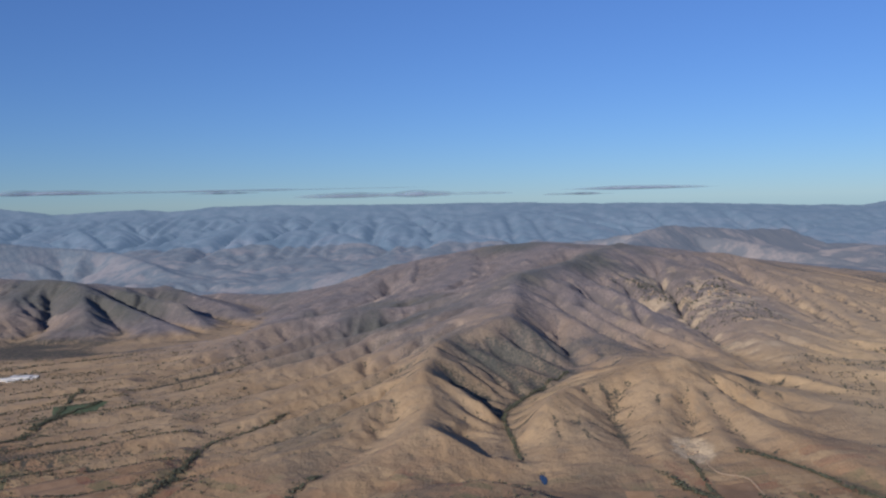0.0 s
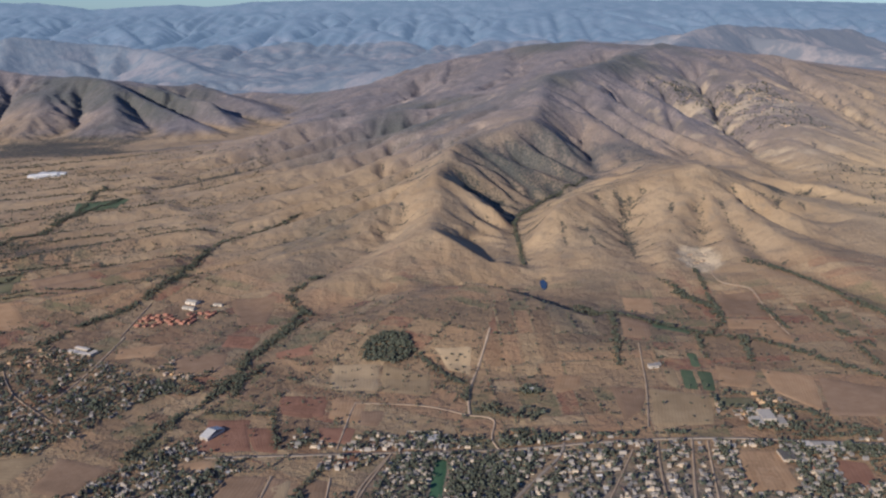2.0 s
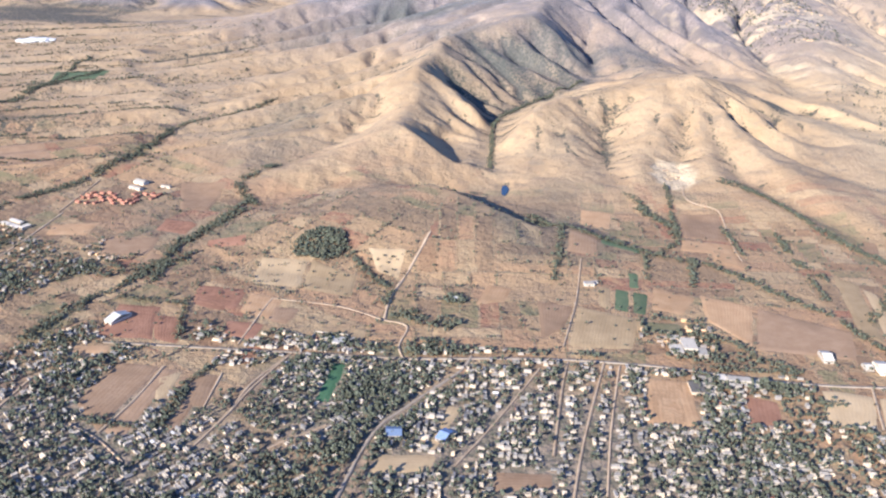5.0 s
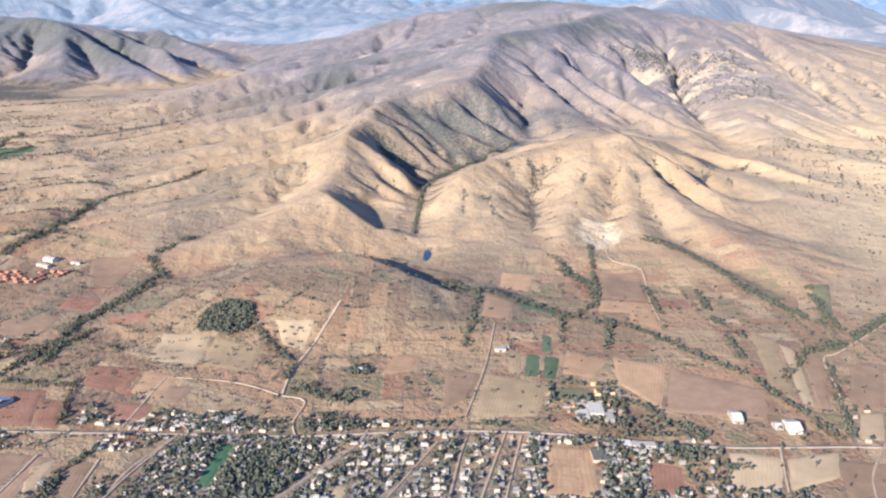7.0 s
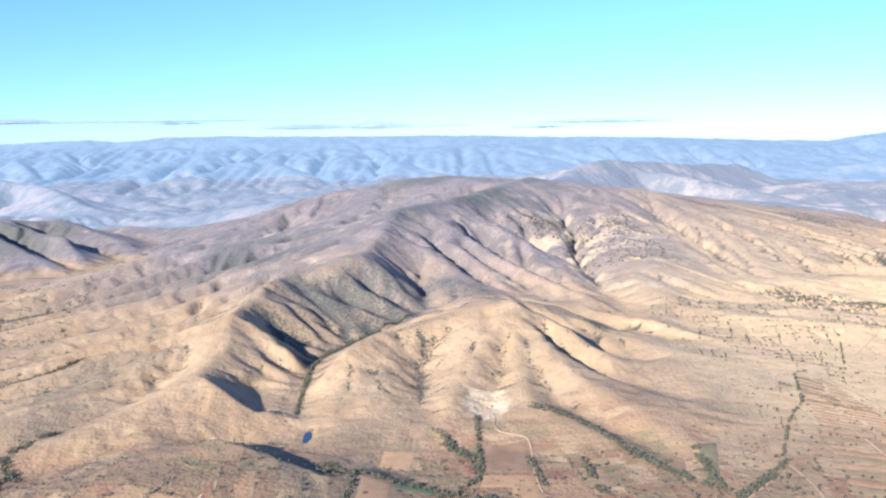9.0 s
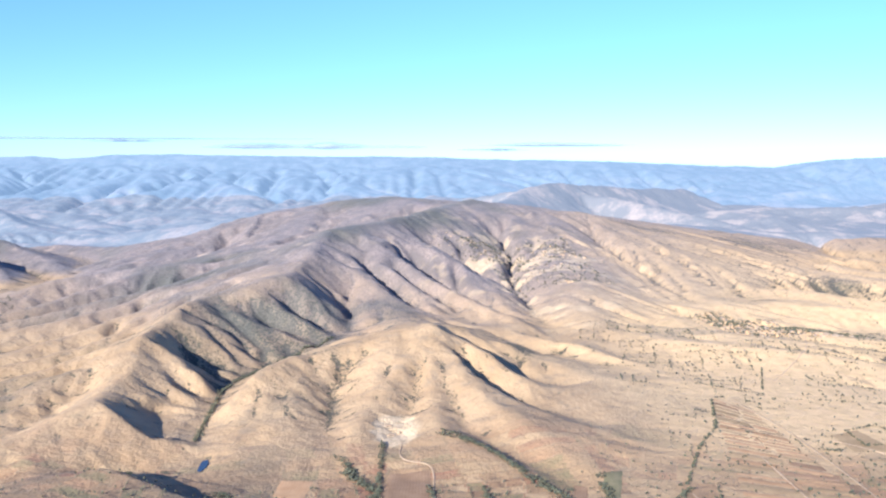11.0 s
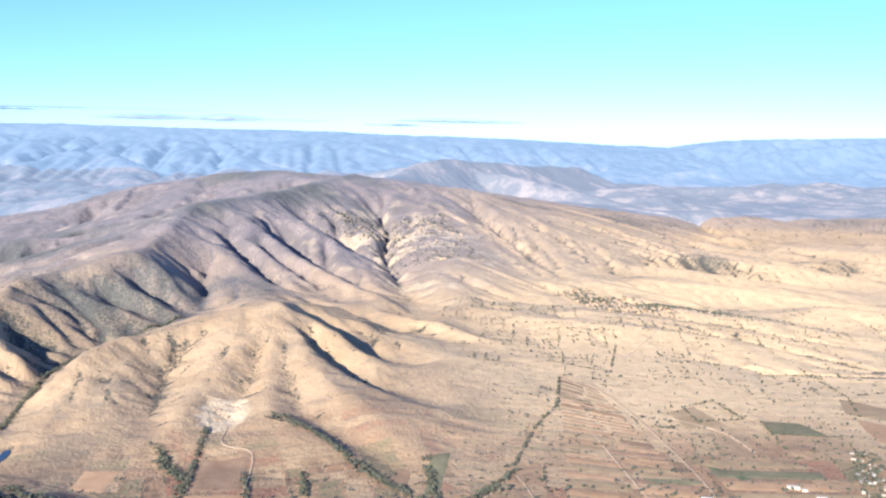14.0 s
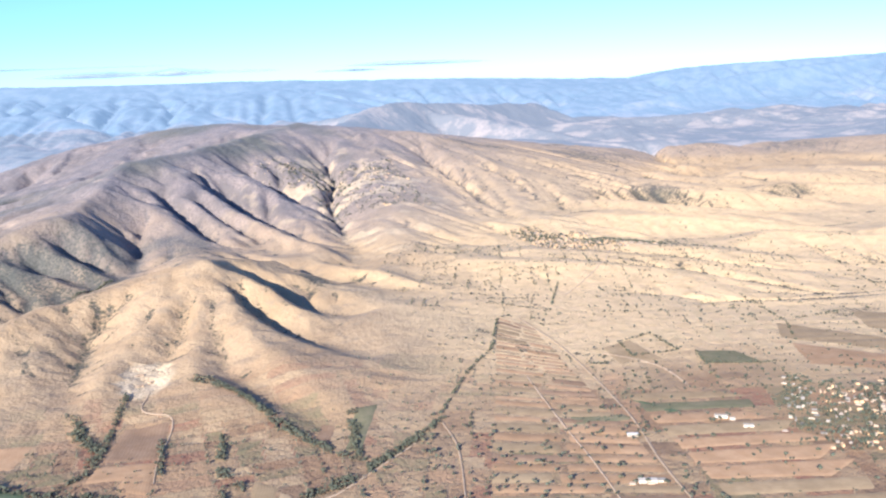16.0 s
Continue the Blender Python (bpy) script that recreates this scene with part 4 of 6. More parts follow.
def field(kind, a, b, c, d, grow=9.0, keep=True):
    """A plot with corners a, b, c, d, laid over the ground."""
    a, b, c, d = (np.array(p, float) for p in (a, b, c, d))
    if keep:
        TAKEN.append((a, b, c, d))
    nu = max(3, int(max(np.linalg.norm(b - a), np.linalg.norm(c - d)) / grow) + 1)
    nv = max(3, int(max(np.linalg.norm(d - a), np.linalg.norm(c - b)) / grow) + 1)
    u, v = np.meshgrid(np.linspace(0, 1, nu), np.linspace(0, 1, nv))
    wob = 3.0
    p = (a[None, None] * ((1 - u) * (1 - v))[..., None] + b * (u * (1 - v))[..., None] + c * (u * v)[..., None] + d * ((1 - u) * v)[..., None])
    edge = ((u == 0) | (u == 1) | (v == 0) | (v == 1))
    p[..., 0] += wob * fbm(p[..., 0] / 30, p[..., 1] / 30, 201, 2)
    p[..., 1] += wob * fbm(p[..., 0] / 30, p[..., 1] / 30, 207, 2)
    z = ground_z(p[..., 0].ravel(), p[..., 1].ravel()).reshape(u.shape) + 0.9
    z[edge] -= 1.5
    me = sheet("field", np.concatenate([p, z[..., None]], 2).reshape(-1, 3), grid_faces(nv, nu))
    across = me.attributes.new("row", "FLOAT", "POINT")
    long_u = np.linalg.norm(b - a) > np.linalg.norm(d - a)
    across.data.foreach_set("value", ((v * np.linalg.norm(d - a)) if long_u else (u * np.linalg.norm(b - a))).astype(np.float32).ravel())
    me.materials.append(FIELDS[kind])
    return tagged(new("field", me), FIELD_WORDS[kind], "field", "fields of the valley")


WAYS = []


def way(kind, width, *points):
    """A road or track through points, laid over the ground."""
    pts = [np.array(p, float) for p in points]
    line = []
    for i in range(len(pts) - 1):
        p0, p1, p2, p3 = pts[max(i - 1, 0)], pts[i], pts[i + 1], pts[min(i + 2, len(pts) - 1)]
        n = max(2, int(np.linalg.norm(p2 - p1) / 10))
        for t in np.linspace(0, 1, n, endpoint=i == len(pts) - 2):
            line.append(0.5 * (2 * p1 + (p2 - p0) * t + (2 * p0 - 5 * p1 + 4 * p2 - p3) * t * t + (3 * p1 - p0 - 3 * p2 + p3) * t ** 3))
    line = np.array(line)
    WAYS.append((line, width))
    along = np.gradient(line, axis=0)
    side = np.stack([along[:, 1], -along[:, 0]], 1) / (np.linalg.norm(along, axis=1)[:, None] + 1e-9)
    wide = width * 0.3 * (1 + 0.4 * fbm(line[:, 0] / 20, line[:, 1] / 20, 77, 2))
    cross = np.array([-1.15, -1.0, 0, 1.0, 1.15])
    p = line[:, None, :] + side[:, None, :] * (wide[:, None] * cross[None, :])[..., None]
    lift = np.array([-0.6, 1.2, 1.3, 1.2, -0.6])
    z = ground_z(p[..., 0].ravel(), p[..., 1].ravel()).reshape(p.shape[:2]) + lift
    me = sheet(kind, np.concatenate([p, z[..., None]], 2).reshape(-1, 3), grid_faces(len(line), 5))
    me.materials.append(tar_mat if kind == "road" else track_mat)
    return tagged(new("road" if kind == "road" else "dirt_track", me), "worn grey-brown country road" if kind == "road" else "pale dusty dirt track between fields",
                  "road", kind="structure")


def hedge(width, *points):
    """A belt of trees and bushes along points, planted further below."""
    HEDGES.append((width, [np.array(p, float) for p in points]))


field("green", (520, 2085), (618, 2063), (613, 2023), (518, 2040))
field("brown", (446, 2100), (516, 2083), (512, 1964), (437, 1976))
field("green", (573, 1915), (601, 1918), (595, 1835), (566, 1832))
field("stubble", (503, 1837), (537, 1828), (529, 1727), (499, 1733))
field("green", (539, 1828), (574, 1822), (563, 1720), (530, 1726))
field("green", (575, 1822), (611, 1814), (598, 1713), (565, 1720))
field("grass", (590, 1692), (666, 1690), (658, 1645), (584, 1646))
field("orange", (621, 1851), (711, 1817), (669, 1729), (607, 1738))
field("brown", (374, 1743), (456, 1728), (431, 1626), (387, 1579))
field("stubble", (459, 1734), (583, 1696), (558, 1571), (437, 1558))
field("brown", (824, 1793), (997, 1720), (970, 1604), (786, 1610))
field("orange", (714, 1831), (822, 1799), (785, 1617), (710, 1718))
field("red", (732, 1448), (789, 1440), (780, 1366), (720, 1355))
field("orange", (569, 1478), (642, 1480), (625, 1335), (561, 1343))
field("orange", (719, 2146), (839, 2132), (836, 2057), (707, 2063))
field("brown", (740, 2332), (845, 2340), (839, 2142), (725, 2161))
field("orange", (479, 2312), (567, 2304), (551, 2174), (476, 2203))
field("stubble", (1031, 1996), (1081, 1953), (1043, 1674), (1006, 1724))
field("tan", (1079, 1933), (1105, 1914), (1071, 1656), (1045, 1670))
field("brown", (1106, 1914), (1153, 1869), (1092, 1647), (1074, 1656))
field("brown", (1171, 2240), (1206, 2219), (1182, 2100), (1149, 2118))
field("grass", (1251, 2276), (1314, 2310), (1246, 2075), (1211, 2070))
field("tan", (869, 1493), (962, 1486), (931, 1382), (853, 1384))
field("tan", (1140, 1650), (1192, 1656), (1151, 1553), (1105, 1555))
field("brown", (1194, 1856), (1275, 1866), (1198, 1670), (1132, 1663))
field("orange", (777, 2106), (842, 2069), (844, 1974), (775, 2017))
field("tan", (962, 1481), (1059, 1514), (1037, 1434), (939, 1383))
field("red", (-527, 2013), (-447, 1999), (-441, 1921), (-526, 1932))
field("red", (-381, 1896), (-298, 1939), (-282, 1877), (-373, 1860))
field("red", (-316, 1679), (-208, 1672), (-202, 1580), (-304, 1601))
field("red", (-209, 1546), (-131, 1548), (-129, 1475), (-195, 1487))
field("orange", (-203, 1668), (-124, 1661), (-124, 1556), (-199, 1580))
field("brown", (-146, 1619), (-81, 1624), (-88, 1546), (-129, 1551))
field("red", (-439, 1571), (-352, 1573), (-309, 1442), (-367, 1448))
field("red", (-353, 1537), (-286, 1544), (-264, 1447), (-308, 1442))
field("pitch", (24, 1430), (56, 1432), (51, 1303), (20, 1300))
field("tan", (-257, 1327), (-212, 1359), (-208, 1281), (-218, 1246))
field("brown", (-192, 1357), (-148, 1358), (-134, 1259), (-174, 1250))
field("tan", (-9, 1900), (84, 1902), (85, 1787), (32, 1808))
field("orange", (273, 1801), (329, 1790), (314, 1720), (249, 1696))
field("brown", (-601, 2272), (-462, 2276), (-447, 2072), (-520, 2075))
field("tan", (-234, 1833), (-124, 1837), (-109, 1704), (-219, 1708))
field("stubble", (-120, 1837), (-2, 1786), (4, 1684), (-106, 1704))
field("brown", (-480, 1813), (-400, 1803), (-381, 1672), (-469, 1661))
field("red", (-935, 1514), (-826, 1523), (-820, 1444), (-920, 1445))
field("stubble", (-861, 1383), (-684, 1427), (-705, 1321), (-863, 1319))
field("brown", (-661, 1417), (-547, 1383), (-577, 1276), (-658, 1297))
field("stubble", (-796, 1263), (-578, 1273), (-586, 1196), (-732, 1198))
field("brown", (-333, 1363), (-255, 1366), (-270, 1164), (-349, 1236))
field("brown", (-253, 1366), (-223, 1356), (-224, 1160), (-266, 1162))
field("brown", (-213, 1338), (-152, 1354), (-158, 1186), (-195, 1188))
field("red", (-434, 1567), (-342, 1573), (-336, 1443), (-418, 1438))
field("red", (-317, 1519), (-277, 1537), (-259, 1439), (-305, 1443))
field("red", (-310, 1683), (-208, 1679), (-226, 1575), (-296, 1593))
field("orange", (-447, 1400), (-372, 1419), (-361, 1377), (-425, 1369))
field("tan", (150, 1188), (246, 1200), (235, 1156), (146, 1132))
field("brown", (324, 1176), (414, 1187), (413, 1142), (325, 1124))
field("tan", (239, 1332), (266, 1333), (237, 1200), (217, 1205))
field("orange", (566, 1478), (647, 1479), (651, 1340), (556, 1327))
field("red", (-520, 2008), (-434, 1991), (-440, 1925), (-520, 1929))
field("orange", (-765, 1918), (-662, 1958), (-660, 1868), (-754, 1856))
field("brown", (-612, 1868), (-489, 1900), (-477, 1797), (-577, 1771))
field("orange", (-1360, 2126), (-1185, 2208), (-1058, 2057), (-1233, 1980))
field("green", (-1823, 2568), (-1663, 2588), (-1614, 2480), (-1730, 2448))
field("grass", (-1388, 2388), (-1265, 2421), (-1235, 2269), (-1373, 2232))
field("green", (-1584, 3392), (-1373, 3455), (-1355, 3274), (-1497, 3197))
field("brown", (-1244, 2385), (-1086, 2449), (-946, 2273), (-1132, 2241))
way("road", 9, (-391, 1422), (-97, 1447), (154, 1466))
way("road", 9, (155, 1466), (393, 1507), (563, 1518), (705, 1511), (869, 1505), (1077, 1528), (1231, 1539))
way("track", 9, (86, 1601), (81, 1677), (86, 1752), (107, 1874), (124, 1980))
way("track", 6, (86, 1601), (133, 1585), (130, 1510), (144, 1467))
way("track", 6, (-156, 1459), (-153, 1619), (-150, 1650))
way("track", 6, (-150, 1650), (-13, 1642), (86, 1601))
way("track", 8, (-96, 1259), (-90, 1339), (-55, 1439))
way("track", 5, (-142, 1258), (-149, 1360))
way("road", 9, (112, 1043), (135, 1231), (180, 1324), (249, 1439), (264, 1494))
way("track", 7, (411, 1223), (426, 1419), (437, 1505))
way("track", 7, (438, 1120), (458, 1273), (501, 1514))
way("track", 6, (486, 1144), (502, 1314), (528, 1507))
way("track", 6, (267, 1174), (322, 1302), (387, 1473))
way("track", 8, (-592, 1092), (-573, 1270))
way("track", 7, (-458, 987), (-453, 1115), (-448, 1268), (-447, 1294))
way("track", 7, (-118, 1159), (-99, 1244), (-84, 1332), (-51, 1454))
way("track", 7, (-270, 1164), (-256, 1259), (-253, 1362))
way("track", 6, (-202, 1104), (-264, 1150), (-322, 1179))
way("track", 7, (-11, 1170), (14, 1201))
way("track", 6, (14, 1196), (60, 1244))
way("track", 6, (429, 1557), (457, 1753), (472, 1949))
way("track", 5, (775, 2520), (774, 2409), (846, 2346), (840, 2137), (844, 2026))
way("track", 6, (1360, 2078), (1198, 1910), (1153, 1869), (1131, 1721), (1095, 1579))
way("track", 6, (963, 1515), (939, 1383))
way("track", 6, (1149, 1548), (1091, 1451), (1070, 1382))
way("track", 7, (1825, 2899), (1859, 2573), (1844, 2125), (1807, 1874), (1792, 1706))
way("track", 6, (1698, 2401), (1685, 2104), (1681, 1893), (1671, 1739))
way("track", 6, (1435, 2166), (1440, 2033), (1407, 1819))
way("track", 6, (2050, 3115), (2319, 3446), (2482, 3768))
way("track", 6, (1945, 2512), (2039, 2385), (2049, 2238))
way("track", 6, (-985, 1796), (-888, 1669), (-739, 1545))
way("track", 6, (-783, 1995), (-777, 1789), (-785, 1652))
way("track", 6, (-812, 2238), (-793, 1993))
hedge(30, (-411, 1668), (-441, 1868), (-390, 2006), (-370, 2187))
hedge(22, (-482, 1643), (-422, 1718), (-393, 1824))
hedge(20, (-87, 1933), (21, 1789), (77, 1742), (74, 1660))
hedge(16, (-315, 1615), (-267, 1453))
hedge(14, (-451, 1592), (-318, 1592))
hedge(26, (96, 1617), (146, 1653))
hedge(25, (341, 2160), (427, 2121), (639, 2033), (697, 1997), (732, 2012))
hedge(18, (427, 2121), (421, 1953), (411, 1835))
hedge(20, (748, 2003), (822, 1937), (887, 1855), (963, 1787), (1020, 1679), (1077, 1546))
hedge(16, (959, 2176), (967, 2009), (986, 1849))
hedge(16, (727, 2514), (716, 2273), (715, 2122), (638, 2011))
hedge(22, (1369, 2101), (1203, 1926), (1121, 1892), (1035, 1756))
hedge(16, (1154, 1852), (1121, 1690), (1096, 1554))
hedge(24, (628, 2346), (690, 2243))
hedge(20, (665, 1645), (747, 1633), (792, 1571), (851, 1539))
hedge(18, (687, 1521), (851, 1539))
hedge(26, (775, 1472), (828, 1489))
hedge(20, (728, 2011), (708, 1861))
hedge(14, (622, 2031), (614, 1878))
hedge(16, (856, 1447), (904, 1447))
hedge(12, (927, 1455), (947, 1451))
hedge(8, (873, 2570), (987, 2440), (1078, 2290), (1145, 2137))
hedge(18, (915, 2539), (1027, 2369), (1093, 2243), (1213, 2049))
hedge(32, (-533, 1401), (-505, 1540), (-458, 1665), (-431, 1776))
hedge(22, (-368, 1190), (-196, 1188), (-193, 1330))
hedge(18, (-189, 1168), (-184, 1346), (-170, 1390))
hedge(30, (-1052, 1843), (-971, 1932), (-924, 2077), (-856, 2186), (-800, 2426), (-802, 2683))
hedge(22, (-1705, 2527), (-1595, 2658), (-1498, 2938), (-1482, 3167), (-1588, 3683))
hedge(25, (-1483, 2912), (-1467, 3172), (-1403, 3446))
hedge(30, (-424, 1880), (-374, 2020), (-348, 2139), (-441, 2270), (-373, 2428))
hedge(18, (-815, 2462), (-786, 2784), (-581, 3112))
hedge(16, (-1531, 2189), (-1415, 2220), (-1265, 2421))
hedge(22, (-1151, 1791), (-1046, 1818), (-974, 1786))
hedge(20, (-494, 1685), (-386, 1798))
hedge(16, (869, 2541), (1002, 2423), (1088, 2214), (1207, 2053))
hedge(20, (604, 2443), (699, 2244), (710, 2148))
hedge(16, (959, 2230), (977, 2022), (1014, 1949))
hedge(24, (1243, 2279), (1237, 2018))
hedge(22, (1124, 1903), (1229, 1969), (1373, 2111))
hedge(14, (853, 2057), (835, 2245))
hedge(16, (1373, 2111), (1442, 2197))
hedge(9, (1756, 2908), (1670, 2647), (1568, 2486), (1514, 2377), (1439, 2216))
hedge(6, (1780, 3104), (1941, 2951), (2078, 3276))
hedge(7, (2009, 2465), (2021, 2587), (2135, 2633), (2142, 2471), (2009, 2465))
hedge(9, (2185, 2458), (2163, 2356), (2317, 2322))
hedge(18, *BROOK[:6])
hedge(26, *BROOK[7:])
hedge(6, (2645, 2712), (2853, 2784))
hedge(6, (2643, 3016), (2600, 2683), (2531, 2540))

for i in range(20):         # dark lines of bushes down the western spurs
    x, y = -760 - 55 * i + dice.uniform(-150, 150), 2420 + 105 * i + dice.uniform(-70, 70)
    hedge(dice.uniform(5, 10), (x, y), (x - dice.uniform(160, 240), y - dice.uniform(60, 150)), (x - dice.uniform(380, 480), y - dice.uniform(180, 270)), (x - dice.uniform(600, 760), y - dice.uniform(300, 380)))

# strip fields east of the quarry hill
near_a, near_b, far_b, far_a = (np.array(p, float) for p in ((1400, 1640), (1790, 1560), (1839, 2787), (1763, 2942)))
cut = 0.0
while cut < 1:
    wide = dice.uniform(0.018, 0.045)
    e = min(1.0, cut + wide)
    split = dice.uniform(0.35, 0.65)
    for s0, s1 in ((0.0, split), (split + 0.015, 1.0)):
        quad = []
        for s, t in ((s0, cut), (s1, cut), (s1, e - 0.003), (s0, e - 0.003)):
            left, right = near_a + (far_a - near_a) * t, near_b + (far_b - near_b) * t
            quad.append(tuple(left + (right - left) * s))
        field(dice.choice(["orange", "stubble", "orange", "brown", "stubble", "orange"]), *quad)
    cut = e
# strips between the two eastern tracks and the village
for i in range(9):
    y0 = 1640 + 66 * i
    x0 = 1850 + 4 * i
    field(dice.choice(["orange", "orange", "stubble", "grass", "stubble"]), (x0, y0), (x0 + dice.uniform(210, 330), y0 - 45), (x0 + dice.uniform(210, 330), y0 + 8), (x0 + 5, y0 + 55))
field("green", (1872, 2190), (1915, 2150), (1960, 2085), (1930, 2080))
field("grass", (2163, 2356), (2317, 2322), (2290, 2440), (2185, 2458))
field("grass", (1707, 2077), (1837, 2068), (1835, 2104), (1709, 2130))
field("stubble", (1950, 2420), (2080, 2420), (2060, 2600), (1960, 2560))
field("orange", (2420, 2300), (2700, 2200), (2750, 2330), (2480, 2480))
field("stubble", (2480, 2520), (2760, 2380), (2840, 2480), (2560, 2680))
field("stubble", (2820, 2600), (3060, 2500), (3160, 2680), (2900, 2800))
field("red", (1100, 1180), (1290, 1150), (1320, 1290), (1130, 1320))
field("brown", (1020, 1340), (1230, 1330), (1240, 1480), (1040, 1490))
field("orange", (1280, 1340), (1420, 1320), (1430, 1500), (1290, 1500))

# ---- houses ----
RX, RY, RSTEP = -1700.0, 600.0, 4.0
BLOCKED = np.zeros((1300, 1300), bool)          # raster of roads and plots


def block_out():
    for line, width in WAYS:
        for x, y in line:
            i, j, r = int((y - RY) / RSTEP), int((x - RX) / RSTEP), 2
            if 0 <= i < 1300 and 0 <= j < 1300:
                BLOCKED[max(i - r, 0):i + r + 1, max(j - r, 0):j + r + 1] = True
    for q in TAKEN:
        a = np.array(q)
        i0, i1 = int((a[:, 1].min() - RY) / RSTEP), int((a[:, 1].max() - RY) / RSTEP) + 2
        j0, j1 = int((a[:, 0].min() - RX) / RSTEP), int((a[:, 0].max() - RX) / RSTEP) + 2
        i0, j0 = max(i0, 0), max(j0, 0)
        gy, gx = np.mgrid[i0:min(i1, 1300), j0:min(j1, 1300)]
        px, py, s = gx * RSTEP + RX, gy * RSTEP + RY, 0
        for k in range(4):
            (x0, y0), (x1, y1) = a[k], a[(k + 1) % 4]
            s = s + np.sign((x1 - x0) * (py - y0) - (y1 - y0) * (px - x0))
        BLOCKED[gy[np.abs(s) >= 3.5], gx[np.abs(s) >= 3.5]] = True


block_out()


def free(x, y):
    i, j = int((y - RY) / RSTEP), int((x - RX) / RSTEP)
    return not (0 <= i < 1300 and 0 <= j < 1300 and BLOCKED[i, j])


def make_house(w, d, h, wall, roof, style, label):
    """One small house: walls, roof, door, windows and a roof tank, its base at its own origin."""
    house = new("house")
    house.empty_display_size = 0.5
    bm = bmesh.new()
    box(bm, -w / 2, -d / 2, -3, w / 2, d / 2, h)
    if style == "flat":
        for x0, y0, x1, y1 in ((-w / 2, -d / 2, w / 2, -d / 2 + 0.3), (-w / 2, d / 2 - 0.3, w / 2, d / 2),
                               (-w / 2, -d / 2 + 0.3, -w / 2 + 0.3, d / 2 - 0.3), (w / 2 - 0.3, -d / 2 + 0.3, w / 2, d / 2 - 0.3)):
            box(bm, x0, y0, h + 0.05, x1, y1, h + 0.8)
    part("wall", bm, wall, house)
    bm = bmesh.new()
    if style == "flat":
        box(bm, -w / 2 + 0.32, -d / 2 + 0.32, h + 0.02, w / 2 - 0.32, d / 2 - 0.32, h + 0.3)
        box(bm, w * 0.12, -d * 0.1, h + 0.3, w * 0.38, d * 0.32, h + 2.4)
    elif style == "lean":
        v = [bm.verts.new((x * S, y * S, z * S)) for z0 in (0.05, 0.3) for x, y, z in ((-w / 2 - .4, -d / 2 - .4, h + z0), (w / 2 + .4, -d / 2 - .4, h + z0), (w / 2 + .4, d / 2 + .4, h + z0 + 0.9), (-w / 2 - .4, d / 2 + .4, h + z0 + 0.9))]
        for f in ((3, 2, 1, 0), (4, 5, 6, 7), (0, 1, 5, 4), (1, 2, 6, 5), (2, 3, 7, 6), (3, 0, 4, 7)):
            bm.faces.new([v[i] for i in f])
    else:
        gable(bm, w, d, h + 0.03, d * 0.26)
    part("roof", bm, roof, house)
    bm = bmesh.new()
    box(bm, -0.6, -d / 2 - 0.12, 0, 0.6, -d / 2 - 0.01, 2.1)
    part("door", bm, dark_mat, house)
    for x in (-w * 0.3, w * 0.3):
        bm = bmesh.new()
        box(bm, x - 0.7, -d / 2 - 0.1, 1.0, x + 0.7, -d / 2 - 0.01, 2.2)
        part("window", bm, dark_mat, house)
    if style == "flat":
        bm = bmesh.new()
        tube(bm, -w * 0.25, d * 0.2, h + 0.3, h + 1.7, 0.75, 0.75)
        tank = part("water_tank", bm, tank_mat, house)
        bm = bmesh.new()
        tube(bm, -w * 0.25, d * 0.2, h + 1.7, h + 2.0, 0.75, 0.3)
        part("lid", bm, tank_mat, tank)
    return tagged(house, label, "house", "houses of the town")


HOUSES = [
    make_house(10, 9, 3.4, white_mat, slab_mat, "flat", "small whitewashed flat-roofed house with a roof tank"),
    make_house(13, 8, 3.2, white_mat, slab_mat, "flat", "long whitewashed flat-roofed house with a roof tank"),
    make_house(9, 9, 6.2, cream_mat, slab_mat, "flat", "two-storey cream flat-roofed house with a roof tank"),
    make_house(11, 8, 3.3, grey_mat, slab_mat, "flat", "unpainted concrete flat-roofed house with a roof tank"),
    make_house(12, 6, 2.9, grey_mat, tin_mat, "lean", "low concrete house under a sloping tin roof"),
    make_house(9, 6, 2.8, rose_mat, rust_mat, "lean", "small brick house under a rusty tin roof"),
    make_house(12, 7, 3.0, cream_mat, tile_mat, "gable", "cream house with a red clay-tiled pitched roof"),
    make_house(14, 8, 3.4, white_mat, tin_mat, "gable", "white house with a bright tin pitched roof"),
]
WEIGHTS = (4, 3, 3, 6, 5, 3, 1.2, 1.6)

